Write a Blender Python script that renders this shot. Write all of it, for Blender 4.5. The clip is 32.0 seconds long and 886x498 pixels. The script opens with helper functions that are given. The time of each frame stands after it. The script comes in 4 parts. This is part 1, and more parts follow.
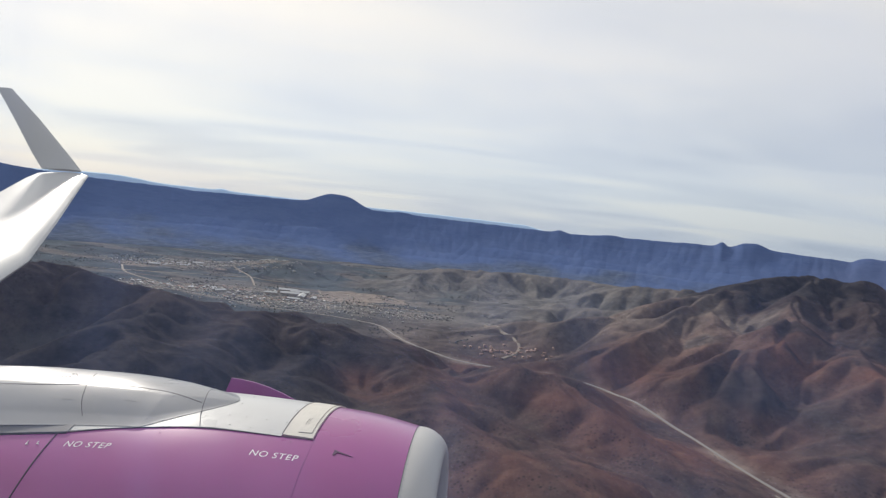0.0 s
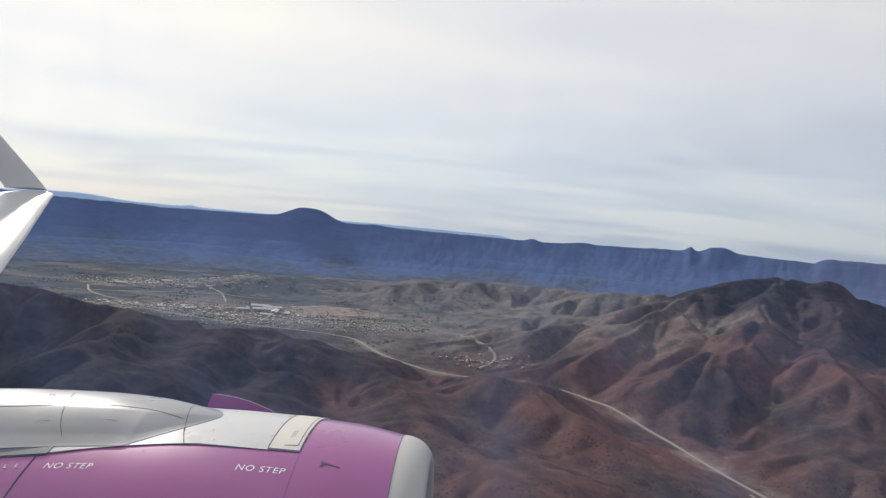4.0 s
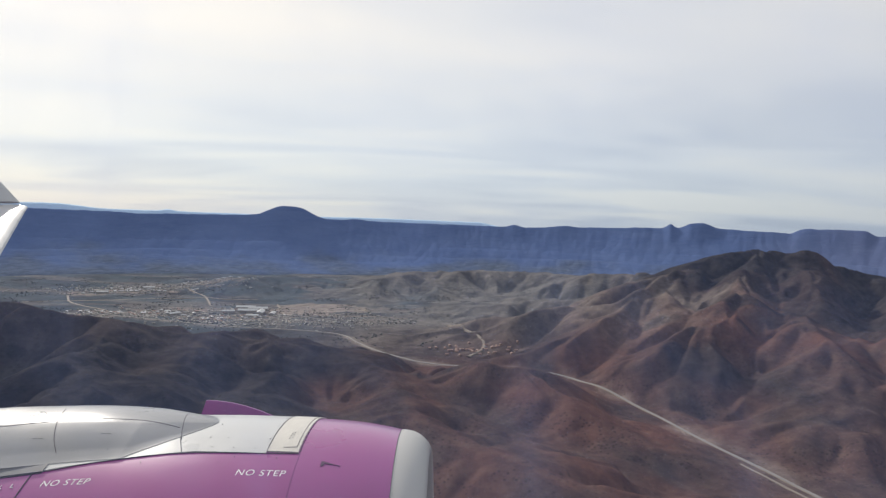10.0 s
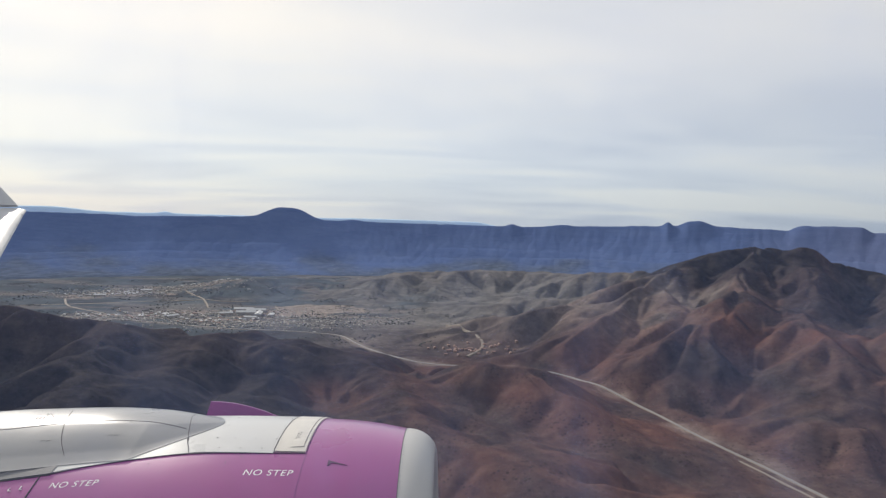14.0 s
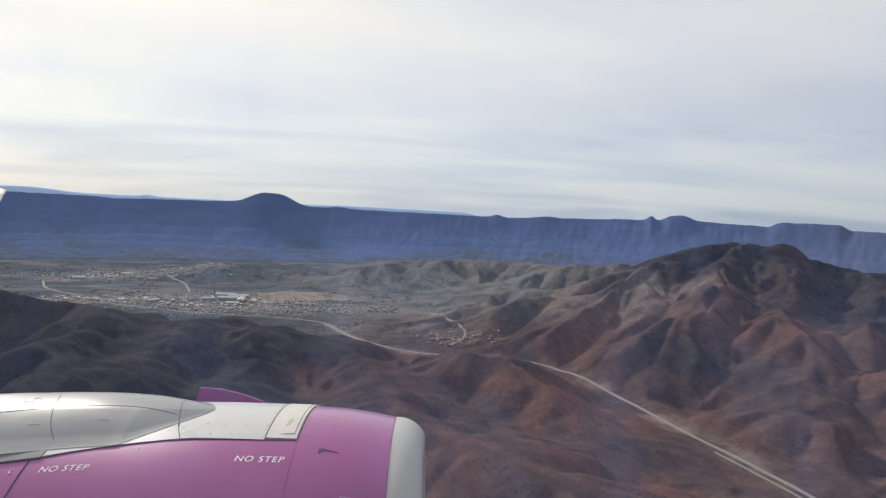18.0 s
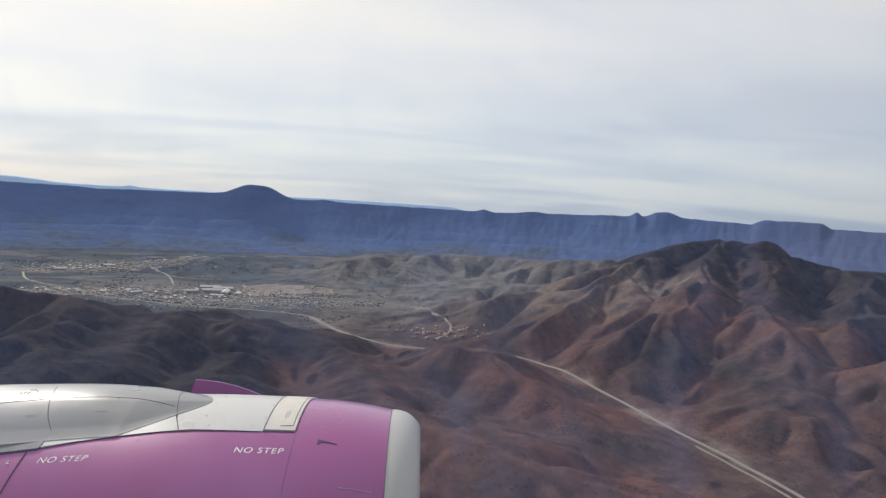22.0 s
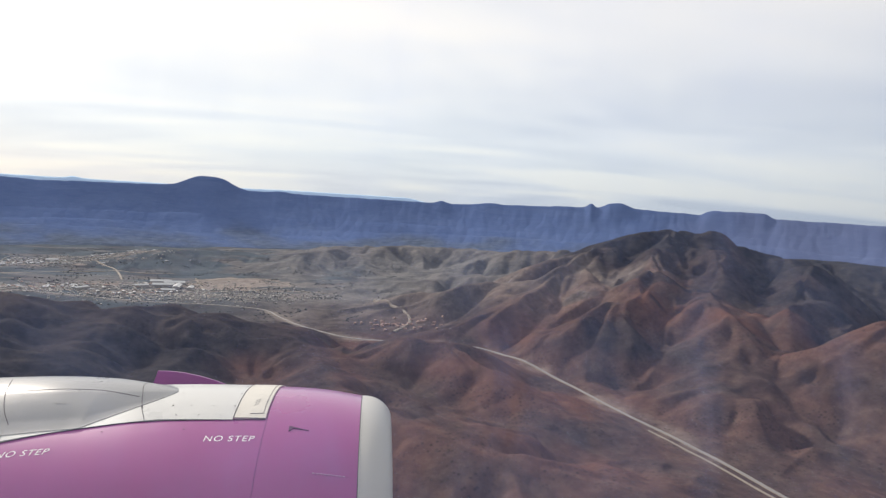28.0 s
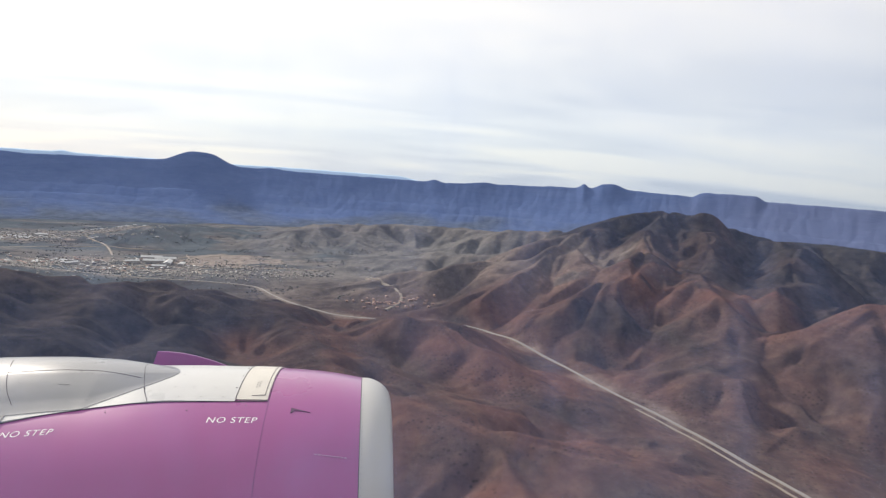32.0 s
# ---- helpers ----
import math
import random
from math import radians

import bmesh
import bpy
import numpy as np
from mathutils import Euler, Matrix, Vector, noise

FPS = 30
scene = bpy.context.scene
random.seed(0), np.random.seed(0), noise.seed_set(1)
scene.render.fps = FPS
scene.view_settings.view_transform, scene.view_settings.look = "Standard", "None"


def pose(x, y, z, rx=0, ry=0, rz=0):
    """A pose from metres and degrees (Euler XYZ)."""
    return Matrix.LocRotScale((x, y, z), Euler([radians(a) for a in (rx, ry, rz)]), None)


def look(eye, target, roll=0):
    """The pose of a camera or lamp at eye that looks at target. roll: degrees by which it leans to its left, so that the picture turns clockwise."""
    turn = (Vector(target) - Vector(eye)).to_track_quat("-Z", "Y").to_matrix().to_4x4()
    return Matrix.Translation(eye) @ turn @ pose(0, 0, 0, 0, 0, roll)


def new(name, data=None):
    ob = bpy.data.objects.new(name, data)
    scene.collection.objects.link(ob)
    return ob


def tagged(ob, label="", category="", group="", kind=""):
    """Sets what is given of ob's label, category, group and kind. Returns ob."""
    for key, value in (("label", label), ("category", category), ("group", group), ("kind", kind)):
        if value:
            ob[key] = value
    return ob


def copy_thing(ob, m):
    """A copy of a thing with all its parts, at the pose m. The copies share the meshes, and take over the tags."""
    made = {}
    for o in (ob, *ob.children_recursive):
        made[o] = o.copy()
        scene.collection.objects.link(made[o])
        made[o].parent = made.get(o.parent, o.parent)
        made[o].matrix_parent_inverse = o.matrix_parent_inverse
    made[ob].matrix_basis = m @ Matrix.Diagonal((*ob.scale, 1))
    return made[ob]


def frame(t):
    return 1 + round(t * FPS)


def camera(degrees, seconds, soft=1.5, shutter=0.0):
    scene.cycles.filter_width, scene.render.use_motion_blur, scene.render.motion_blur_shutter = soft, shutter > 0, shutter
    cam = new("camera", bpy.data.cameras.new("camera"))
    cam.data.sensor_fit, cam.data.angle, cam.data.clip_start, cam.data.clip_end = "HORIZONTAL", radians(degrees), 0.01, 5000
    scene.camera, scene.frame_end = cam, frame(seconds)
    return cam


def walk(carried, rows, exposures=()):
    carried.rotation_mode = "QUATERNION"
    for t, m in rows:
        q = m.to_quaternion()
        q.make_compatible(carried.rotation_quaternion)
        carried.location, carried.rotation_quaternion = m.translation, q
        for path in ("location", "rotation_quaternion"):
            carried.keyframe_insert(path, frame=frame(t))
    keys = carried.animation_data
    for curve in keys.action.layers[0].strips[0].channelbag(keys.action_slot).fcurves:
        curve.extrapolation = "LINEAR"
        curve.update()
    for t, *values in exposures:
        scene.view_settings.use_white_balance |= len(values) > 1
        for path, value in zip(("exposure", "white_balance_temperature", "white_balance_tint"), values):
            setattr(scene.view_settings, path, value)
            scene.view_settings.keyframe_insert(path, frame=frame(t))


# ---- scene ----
EYE = 380.0           # metres over the valley floor
LENS = 73.0


def held(x, y, z, yaw, pitch, lean):
    """A level-built camera pose: yaw to the left, pitch up, lean to the left."""
    return pose(x, y, z, 0, 0, yaw) @ pose(0, 0, 0, 90 + pitch) @ pose(0, 0, 0, 0, 0, lean)


# seconds, place, yaw, pitch, lean
PATH = [
    (0, 0.136, 0.101, 380.000, 4.91, -3.60, 6.72),
    (0.5, 0.121, 0.117, 379.998, 4.81, -3.70, 6.58),
    (1, 0.115, 0.104, 380.006, 4.56, -3.69, 6.56),
    (1.5, 0.112, 0.072, 380.016, 3.68, -3.41, 6.48),
    (2, 0.099, 0.067, 380.007, 3.48, -3.10, 6.29),
    (2.5, 0.121, 0.083, 379.987, 3.89, -2.92, 6.00),
    (3, 0.096, 0.042, 379.993, 2.96, -2.20, 5.63),
    (3.5, 0.093, 0.038, 379.984, 2.45, -2.25, 5.56),
    (5.5, 0.087, 0.070, 379.984, 2.95, -2.32, 4.99),
    (6, 0.072, 0.067, 380.000, 2.80, -2.54, 5.19),
    (6.5, 0.094, 0.077, 379.999, 2.86, -3.29, 4.78),
    (7, 0.062, 0.055, 380.025, 1.49, -2.95, 3.15),
    (7.5, 0.074, 0.053, 380.030, 0.32, -3.81, 3.38),
    (8, 0.061, 0.062, 380.022, 0.68, -3.93, 3.84),
    (8.5, 0.063, 0.050, 380.023, 1.05, -3.88, 3.36),
    (9, 0.060, 0.043, 380.018, 1.02, -3.61, 2.93),
    (9.5, 0.058, 0.036, 380.011, 0.87, -3.48, 2.64),
    (10, 0.065, 0.038, 380.000, 0.86, -3.10, 2.32),
    (10.5, 0.055, 0.025, 380.007, 0.69, -3.04, 2.53),
    (11, 0.045, 0.038, 380.007, 0.68, -3.05, 2.59),
    (11.5, 0.040, 0.012, 380.025, 0.58, -3.13, 2.52),
    (12, 0.034, 0.022, 380.025, 0.51, -3.19, 2.35),
    (12.5, 0.029, 0.020, 380.018, 0.63, -3.16, 2.15),
    (13, 0.026, 0.009, 380.012, 0.73, -3.05, 2.00),
    (13.5, 0.031, 0.001, 380.002, 0.64, -3.07, 1.93),
    (14, 0.027, 0.012, 379.998, 0.65, -3.09, 1.85),
    (14.5, 0.024, 0.007, 380.009, 0.64, -3.21, 1.93),
    (16.5, -0.004, -0.013, 380.008, -0.01, -3.53, 2.35),
    (17, -0.014, -0.029, 380.011, -0.26, -3.54, 2.45),
    (17.5, -0.022, -0.009, 380.007, -0.44, -3.77, 2.75),
    (18, -0.029, -0.019, 380.012, -0.86, -4.06, 3.10),
    (18.5, -0.042, -0.025, 380.019, -1.20, -4.32, 3.28),
    (19, -0.056, -0.024, 380.025, -1.46, -4.77, 3.61),
    (19.5, -0.062, -0.022, 380.025, -1.50, -4.65, 3.57),
    (20, -0.078, -0.027, 380.025, -1.57, -4.65, 3.55),
    (20.5, -0.087, -0.031, 380.021, -1.75, -4.64, 3.69),
    (21, -0.086, -0.032, 380.014, -1.90, -4.52, 3.68),
    (21.5, -0.094, -0.052, 380.017, -1.98, -4.50, 3.67),
    (22, -0.107, -0.059, 380.014, -2.19, -4.53, 3.74),
    (22.5, -0.110, -0.048, 380.006, -2.27, -4.44, 3.61),
    (23, -0.125, -0.043, 380.004, -2.51, -4.48, 3.58),
    (23.5, -0.118, -0.066, 380.008, -2.94, -4.61, 3.51),
    (24, -0.134, -0.081, 379.999, -3.58, -4.49, 3.38),
    (24.5, -0.138, -0.079, 379.990, -4.56, -4.15, 3.32),
    (25, -0.145, -0.087, 379.991, -5.27, -3.68, 2.99),
    (25.5, -0.150, -0.092, 379.992, -5.33, -3.69, 2.94),
    (26, -0.165, -0.095, 379.992, -5.42, -3.91, 3.20),
    (26.5, -0.153, -0.083, 379.989, -6.23, -4.90, 2.72),
    (28.5, -0.193, -0.082, 379.968, -6.21, -5.24, 3.97),
    (29, -0.197, -0.086, 379.971, -6.22, -5.75, 4.19),
    (29.5, -0.205, -0.091, 379.985, -6.37, -5.92, 4.44),
    (30, -0.219, -0.093, 379.991, -6.38, -6.16, 4.47),
    (30.5, -0.221, -0.118, 379.995, -6.12, -6.27, 4.40),
    (31, -0.231, -0.093, 379.986, -6.05, -6.36, 4.46),
    (31.5, -0.236, -0.086, 379.995, -6.16, -6.43, 4.48),
    (32, -0.245, -0.090, 380.008, -7.15, -7.03, 4.39),
]
cam = camera(LENS, 32.0, 1.3)
walk(cam, [(row[0], held(*row[1:])) for row in PATH],
     exposures=[(0, -0.03, 6600, 10), (24, -0.02, 6650, 10), (26.5, 0.03, 6650, 10), (28.5, 0.28, 6850, 11), (32, 0.33, 6850, 11)])

# ---------------------------------------------------------------- light
SUN_AZ, SUN_EL = -42.0, 30.0      # degrees from +y to the right, degrees up


def node(nt, kind, **kw):
    n = nt.nodes.new(kind)
    for k, v in kw.items():
        if k == "ins":
            for i, val in v.items():
                n.inputs[i].default_value = val
        else:
            setattr(n, k, v)
    return n


def ramp(nt, stops, fac=None):
    r = nt.nodes.new("ShaderNodeValToRGB")
    while len(r.color_ramp.elements) < len(stops):
        r.color_ramp.elements.new(0.5)
    for e, (p, c) in zip(r.color_ramp.elements, stops):
        e.position = p
        e.color = c if len(c) == 4 else (*c, 1)
    if fac is not None:
        nt.links.new(fac, r.inputs[0])
    return r


def mix(nt, fac, a, b, blend="MIX"):
    m = nt.nodes.new("ShaderNodeMix")
    m.data_type, m.blend_type = "RGBA", blend
    for sock, val in ((0, fac), (6, a), (7, b)):
        if isinstance(val, bpy.types.NodeSocket):
            nt.links.new(val, m.inputs[sock])
        elif isinstance(val, (int, float)):
            m.inputs[sock].default_value = val
        else:
            m.inputs[sock].default_value = (*val, 1)
    return m.outputs[2]


world = bpy.data.worlds.new("world")
scene.world = world
world.use_nodes = True
wt = world.node_tree
wt.nodes.clear()
w_out = wt.nodes.new("ShaderNodeOutputWorld")
w_bg = wt.nodes.new("ShaderNodeBackground")
w_sky = node(wt, "ShaderNodeTexSky", sky_type="NISHITA", sun_disc=False,
             sun_elevation=radians(SUN_EL), sun_rotation=radians(SUN_AZ), altitude=900.0, dust_density=2.0)
w_co = wt.nodes.new("ShaderNodeTexCoord")
w_sep = wt.nodes.new("ShaderNodeSeparateXYZ")
wt.links.new(w_co.outputs["Generated"], w_sep.inputs[0])


def wmath(op, a, b=0.0):
    m = node(wt, "ShaderNodeMath", operation=op)
    for i, v in enumerate((a, b)):
        if isinstance(v, (int, float)):
            m.inputs[i].default_value = v
        else:
            wt.links.new(v, m.inputs[i])
    return m.outputs[0]


# a high sheet of thin cloud: directions laid onto a flat layer overhead
up = wmath("ADD", wmath("MAXIMUM", w_sep.outputs[2], 0.0), 0.10)
w_uv = wt.nodes.new("ShaderNodeCombineXYZ")
wt.links.new(wmath("DIVIDE", w_sep.outputs[0], up), w_uv.inputs[0])
wt.links.new(wmath("DIVIDE", w_sep.outputs[1], up), w_uv.inputs[1])
w_map = node(wt, "ShaderNodeMapping")
w_map.inputs["Rotation"].default_value = (0, 0, radians(-10))
w_map.inputs["Scale"].default_value = (0.34, 0.62, 1.0)
wt.links.new(w_uv.outputs[0], w_map.inputs[0])
w_n1 = node(wt, "ShaderNodeTexNoise", ins={"Scale": 0.8, "Detail": 4.0, "Roughness": 0.45, "Distortion": 0.8})
w_n2 = node(wt, "ShaderNodeTexNoise", ins={"Scale": 2.2, "Detail": 6.0, "Roughness": 0.5, "Distortion": 0.6})
for n in (w_n1, w_n2):
    wt.links.new(w_map.outputs[0], n.inputs["Vector"])
cover = wmath("ADD", wmath("MULTIPLY", w_n1.outputs[0], 0.8), wmath("MULTIPLY", w_n2.outputs[0], 0.2))
cloud = ramp(wt, [(0.36, (0.69, 0.725, 0.78)), (0.48, (0.85, 0.86, 0.865)), (0.60, (1.0, 0.965, 0.895))], cover).outputs[0]
# brighter round the veiled sun, bluer and dimmer low down on the other side
to_sun = Vector((math.sin(radians(SUN_AZ)) * math.cos(radians(SUN_EL)),
                 math.cos(radians(SUN_AZ)) * math.cos(radians(SUN_EL)), math.sin(radians(SUN_EL))))
w_dot = node(wt, "ShaderNodeVectorMath", operation="DOT_PRODUCT")
w_dot.inputs[1].default_value = to_sun
wt.links.new(w_co.outputs["Generated"], w_dot.inputs[0])
glow = ramp(wt, [(0.0, (0.72, 0.735, 0.77)), (0.30, (0.84, 0.85, 0.87)), (0.60, (0.95, 0.952, 0.955)), (1.0, (1.06, 1.05, 1.02))],
            wmath("MAXIMUM", w_dot.outputs["Value"], 0.0)).outputs[0]
low = ramp(wt, [(0.0, (0.64, 0.73, 0.83)), (0.10, (0.82, 0.875, 0.935)), (0.26, (1.0, 1.0, 1.0))],
           wmath("MAXIMUM", w_sep.outputs[2], 0.0)).outputs[0]
veil = mix(wt, 1.0, mix(wt, 1.0, cloud, glow, "MULTIPLY"), low, "MULTIPLY")
w_gain = mix(wt, 1.0, w_sky.outputs[0], (0.10, 0.10, 0.10), "MULTIPLY")
wt.links.new(mix(wt, 0.86, w_gain, veil), w_bg.inputs[0])
w_bg.inputs[1].default_value = 1.03
wt.links.new(w_bg.outputs[0], w_out.inputs[0])

sun = new("sun", bpy.data.lights.new("sun", "SUN"))
sun.data.energy, sun.data.angle, sun.data.color = 3.7, radians(5.0), (1.0, 0.94, 0.85)
sun.matrix_world = look(to_sun * 100 + Vector((0, 0, EYE)), (0, 0, EYE))

# ---------------------------------------------------------------- materials


def material(name, rough=0.6, metal=0.0):
    m = bpy.data.materials.new(name)
    m.use_nodes = True
    nt = m.node_tree
    b = nt.nodes["Principled BSDF"]
    b.inputs["Roughness"].default_value = rough
    b.inputs["Metallic"].default_value = metal
    return m, nt, b


def plain(name, colour, rough=0.5, metal=0.0, vary=0.12, scale=3.0, coat=0.0, bump=0.0):
    """Paint or metal with soft blotches and fine grain."""
    m, nt, b = material(name, rough, metal)
    co = nt.nodes.new("ShaderNodeTexCoord")
    big = node(nt, "ShaderNodeTexNoise", ins={"Scale": scale, "Detail": 5.0, "Roughness": 0.6})
    fine = node(nt, "ShaderNodeTexNoise", ins={"Scale": scale * 22, "Detail": 3.0})
    for n in (big, fine):
        nt.links.new(co.outputs["Object"], n.inputs["Vector"])
    lo, hi = [c * (1 - vary) for c in colour], [min(1, c * (1 + vary)) for c in colour]
    c1 = ramp(nt, [(0.3, lo), (0.7, hi)], big.outputs[0]).outputs[0]
    c2 = mix(nt, 0.18 * min(1, vary * 8), c1, ramp(nt, [(0.4, lo), (0.6, hi)], fine.outputs[0]).outputs[0])
    nt.links.new(c2, b.inputs["Base Color"])
    r = ramp(nt, [(0.3, (rough * 0.8,) * 3), (0.7, (min(1, rough * 1.25),) * 3)], big.outputs[0])
    nt.links.new(r.outputs[0], b.inputs["Roughness"])
    b.inputs["Coat Weight"].default_value = coat
    b.inputs["Coat Roughness"].default_value = 0.2
    if bump:
        bm_n = node(nt, "ShaderNodeBump", ins={"Strength": bump, "Distance": 0.01})
        nt.links.new(fine.outputs[0], bm_n.inputs["Height"])
        nt.links.new(bm_n.outputs[0], b.inputs["Normal"])
    return m


PURPLE = plain("purple_paint", (0.285, 0.042, 0.212), 0.30, vary=0.07, scale=1.2, coat=0.8)
PURPLE_DARK = plain("purple_shade_paint", (0.20, 0.036, 0.185), 0.4, vary=0.05, coat=0.2)
GREY_PAINT = plain("light_grey_paint", (0.215, 0.22, 0.225), 0.32, vary=0.08, scale=1.6, coat=0.35)
PANEL_WHITE = plain("panel_white", (0.50, 0.505, 0.50), 0.3, vary=0.07, scale=2.5, coat=0.1)
FAINT = plain("faint_letter", (0.42, 0.23, 0.38), 0.5, vary=0.05)
TREE = plain("valley_tree", (0.056, 0.062, 0.060), 0.9, vary=0.3, scale=0.05)
LIP_METAL = plain("lip_metal", (0.42, 0.415, 0.40), 0.45, 0.1, vary=0.06, scale=2.0)
CREAM = plain("worn_cream_panel", (0.53, 0.51, 0.465), 0.5, vary=0.10, scale=9.0)
WHITE = plain("white_paint", (0.52, 0.525, 0.52), 0.4, vary=0.04, scale=0.8, coat=0.2)
LETTER = plain("letter_white", (0.78, 0.74, 0.78), 0.5, vary=0.03)
SEAM = plain("seam_dark", (0.055, 0.045, 0.05), 0.8, vary=0.1)
SCREW = plain("screw_steel", (0.10, 0.10, 0.11), 0.5, 0.6, vary=0.1)
BARREL = plain("inlet_barrel_grey", (0.22, 0.22, 0.23), 0.6, vary=0.08)
HOUSE_WALL = plain("limewash", (0.28, 0.268, 0.25), 0.85, vary=0.2, scale=0.06)
HOUSE_ROOF = plain("clay_roof", (0.24, 0.15, 0.12), 0.85, vary=0.25, scale=0.06)
MUD_WALL = plain("mud_wall", (0.27, 0.19, 0.15), 0.9, vary=0.2, scale=0.06)
SHED_ROOF = plain("sheet_roof", (0.38, 0.39, 0.40), 0.85, vary=0.1, scale=0.04)
ROAD = plain("pale_asphalt", (0.185, 0.175, 0.165), 0.9, vary=0.18, scale=0.02)
TRACK = plain("earth_track", (0.19, 0.16, 0.13), 0.95, vary=0.22, scale=0.03)
GREY_DARK = plain("shadow_grey", (0.16, 0.16, 0.165), 0.7, vary=0.1)
SCOOP = plain("scoop_purple", (0.07, 0.015, 0.06), 0.6, vary=0.1)
BUSH = plain("scrub_green", (0.060, 0.050, 0.041), 0.9, vary=0.35, scale=0.05)


def ground_material():
    """Grass, red soil, haze-tinted valley green, pale worked earth and dark heathland with painted shade, mixed by the
    sheet's own soil map.
    """
    m, nt, b = material("ground_soil", 0.95)
    b.inputs["Specular IOR Level"].default_value = 0.0
    at = node(nt, "ShaderNodeAttribute", attribute_name="soil")
    sep = nt.nodes.new("ShaderNodeSeparateColor")
    nt.links.new(at.outputs["Color"], sep.inputs[0])
    co = nt.nodes.new("ShaderNodeTexCoord")

    def tex(scale, detail=6.0, rough=0.6, dist=0.0):
        n = node(nt, "ShaderNodeTexNoise", ins={"Scale": scale, "Detail": detail, "Roughness": rough, "Distortion": dist})
        nt.links.new(co.outputs["Object"], n.inputs["Vector"])
        return n.outputs[0]

    big, mid, fine = tex(0.006), tex(0.035, 7.0, 0.65), tex(0.13, 5.0, 0.72)
    grass = ramp(nt, [(0.30, (0.038, 0.033, 0.036)), (0.5, (0.054, 0.046, 0.047)), (0.72, (0.080, 0.067, 0.062))], mid).outputs[0]
    red = ramp(nt, [(0.28, (0.078, 0.043, 0.037)), (0.5, (0.106, 0.057, 0.047)), (0.74, (0.140, 0.079, 0.062))], mid).outputs[0]
    # the valley green carries a blue-grey distance haze in its colour
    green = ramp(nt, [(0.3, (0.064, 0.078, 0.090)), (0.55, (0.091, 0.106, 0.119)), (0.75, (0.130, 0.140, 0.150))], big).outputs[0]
    pale = ramp(nt, [(0.3, (0.146, 0.123, 0.115)), (0.7, (0.325, 0.282, 0.252))], mid).outputs[0]
    heath_shade = ramp(nt, [(0.35, (0.021, 0.021, 0.025)), (0.65, (0.046, 0.043, 0.044))], mid).outputs[0]
    c = mix(nt, sep.outputs[0], grass, red)
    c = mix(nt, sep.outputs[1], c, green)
    c = mix(nt, at.outputs["Alpha"], c, heath_shade)
    c = mix(nt, sep.outputs[2], c, pale)
    spots = ramp(nt, [(0.56, (0, 0, 0)), (0.70, (1, 1, 1))], fine).outputs[0]
    c = mix(nt, mix(nt, 1.0, spots, (0.34, 0.34, 0.34), "MULTIPLY"), c, (0.030, 0.028, 0.024))
    # low bushes, dotted over the slopes
    cells = node(nt, "ShaderNodeTexVoronoi", ins={"Scale": 0.13, "Randomness": 1.0})
    nt.links.new(co.outputs["Object"], cells.inputs["Vector"])
    dots = ramp(nt, [(0.16, (0.7, 0.7, 0.7)), (0.34, (0, 0, 0))], cells.outputs["Distance"]).outputs[0]
    patches = ramp(nt, [(0.42, (0, 0, 0)), (0.58, (1, 1, 1))], tex(0.014, 5.0, 0.6)).outputs[0]
    c = mix(nt, mix(nt, 1.0, dots, patches, "MULTIPLY"), c, (0.020, 0.020, 0.018))
    nt.links.new(c, b.inputs["Base Color"])
    bp = node(nt, "ShaderNodeBump", ins={"Strength": 0.5, "Distance": 3.0})
    nt.links.new(mid, bp.inputs["Height"])
    bp2 = node(nt, "ShaderNodeBump", ins={"Strength": 0.75, "Distance": 1.2})
    nt.links.new(fine, bp2.inputs["Height"])
    nt.links.new(bp.outputs[0], bp2.inputs["Normal"])
    nt.links.new(bp2.outputs[0], b.inputs["Normal"])
    return m


def mountain_material(name, lo, hi, foot):
    m, nt, b = material(name, 1.0)
    b.inputs["Specular IOR Level"].default_value = 0.0
    co = nt.nodes.new("ShaderNodeTexCoord")
    n1 = node(nt, "ShaderNodeTexNoise", ins={"Scale": 0.004, "Detail": 7.0, "Roughness": 0.6})
    n2 = node(nt, "ShaderNodeTexNoise", ins={"Scale": 0.02, "Detail": 6.0, "Roughness": 0.65})
    mp = nt.nodes.new("ShaderNodeMapping")
    mp.inputs["Scale"].default_value = (1.0, 1.0, 5.0)
    nt.links.new(co.outputs["Object"], mp.inputs[0])
    for n in (n1, n2):
        nt.links.new(mp.outputs[0], n.inputs["Vector"])
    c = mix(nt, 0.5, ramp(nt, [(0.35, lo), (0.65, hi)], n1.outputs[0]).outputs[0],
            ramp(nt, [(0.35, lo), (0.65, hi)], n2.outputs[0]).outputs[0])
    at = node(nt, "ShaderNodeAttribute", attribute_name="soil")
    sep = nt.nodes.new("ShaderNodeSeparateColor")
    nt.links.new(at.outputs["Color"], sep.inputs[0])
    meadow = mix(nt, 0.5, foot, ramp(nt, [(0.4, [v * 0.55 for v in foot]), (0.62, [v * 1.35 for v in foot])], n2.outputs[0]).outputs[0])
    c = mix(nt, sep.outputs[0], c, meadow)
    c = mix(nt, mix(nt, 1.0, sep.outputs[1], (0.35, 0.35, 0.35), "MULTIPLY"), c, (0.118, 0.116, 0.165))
    nt.links.new(c, b.inputs["Base Color"])
    bp = node(nt, "ShaderNodeBump", ins={"Strength": 0.4, "Distance": 9.0})
    nt.links.new(n2.outputs[0], bp.inputs["Height"])
    nt.links.new(bp.outputs[0], b.inputs["Normal"])
    return m


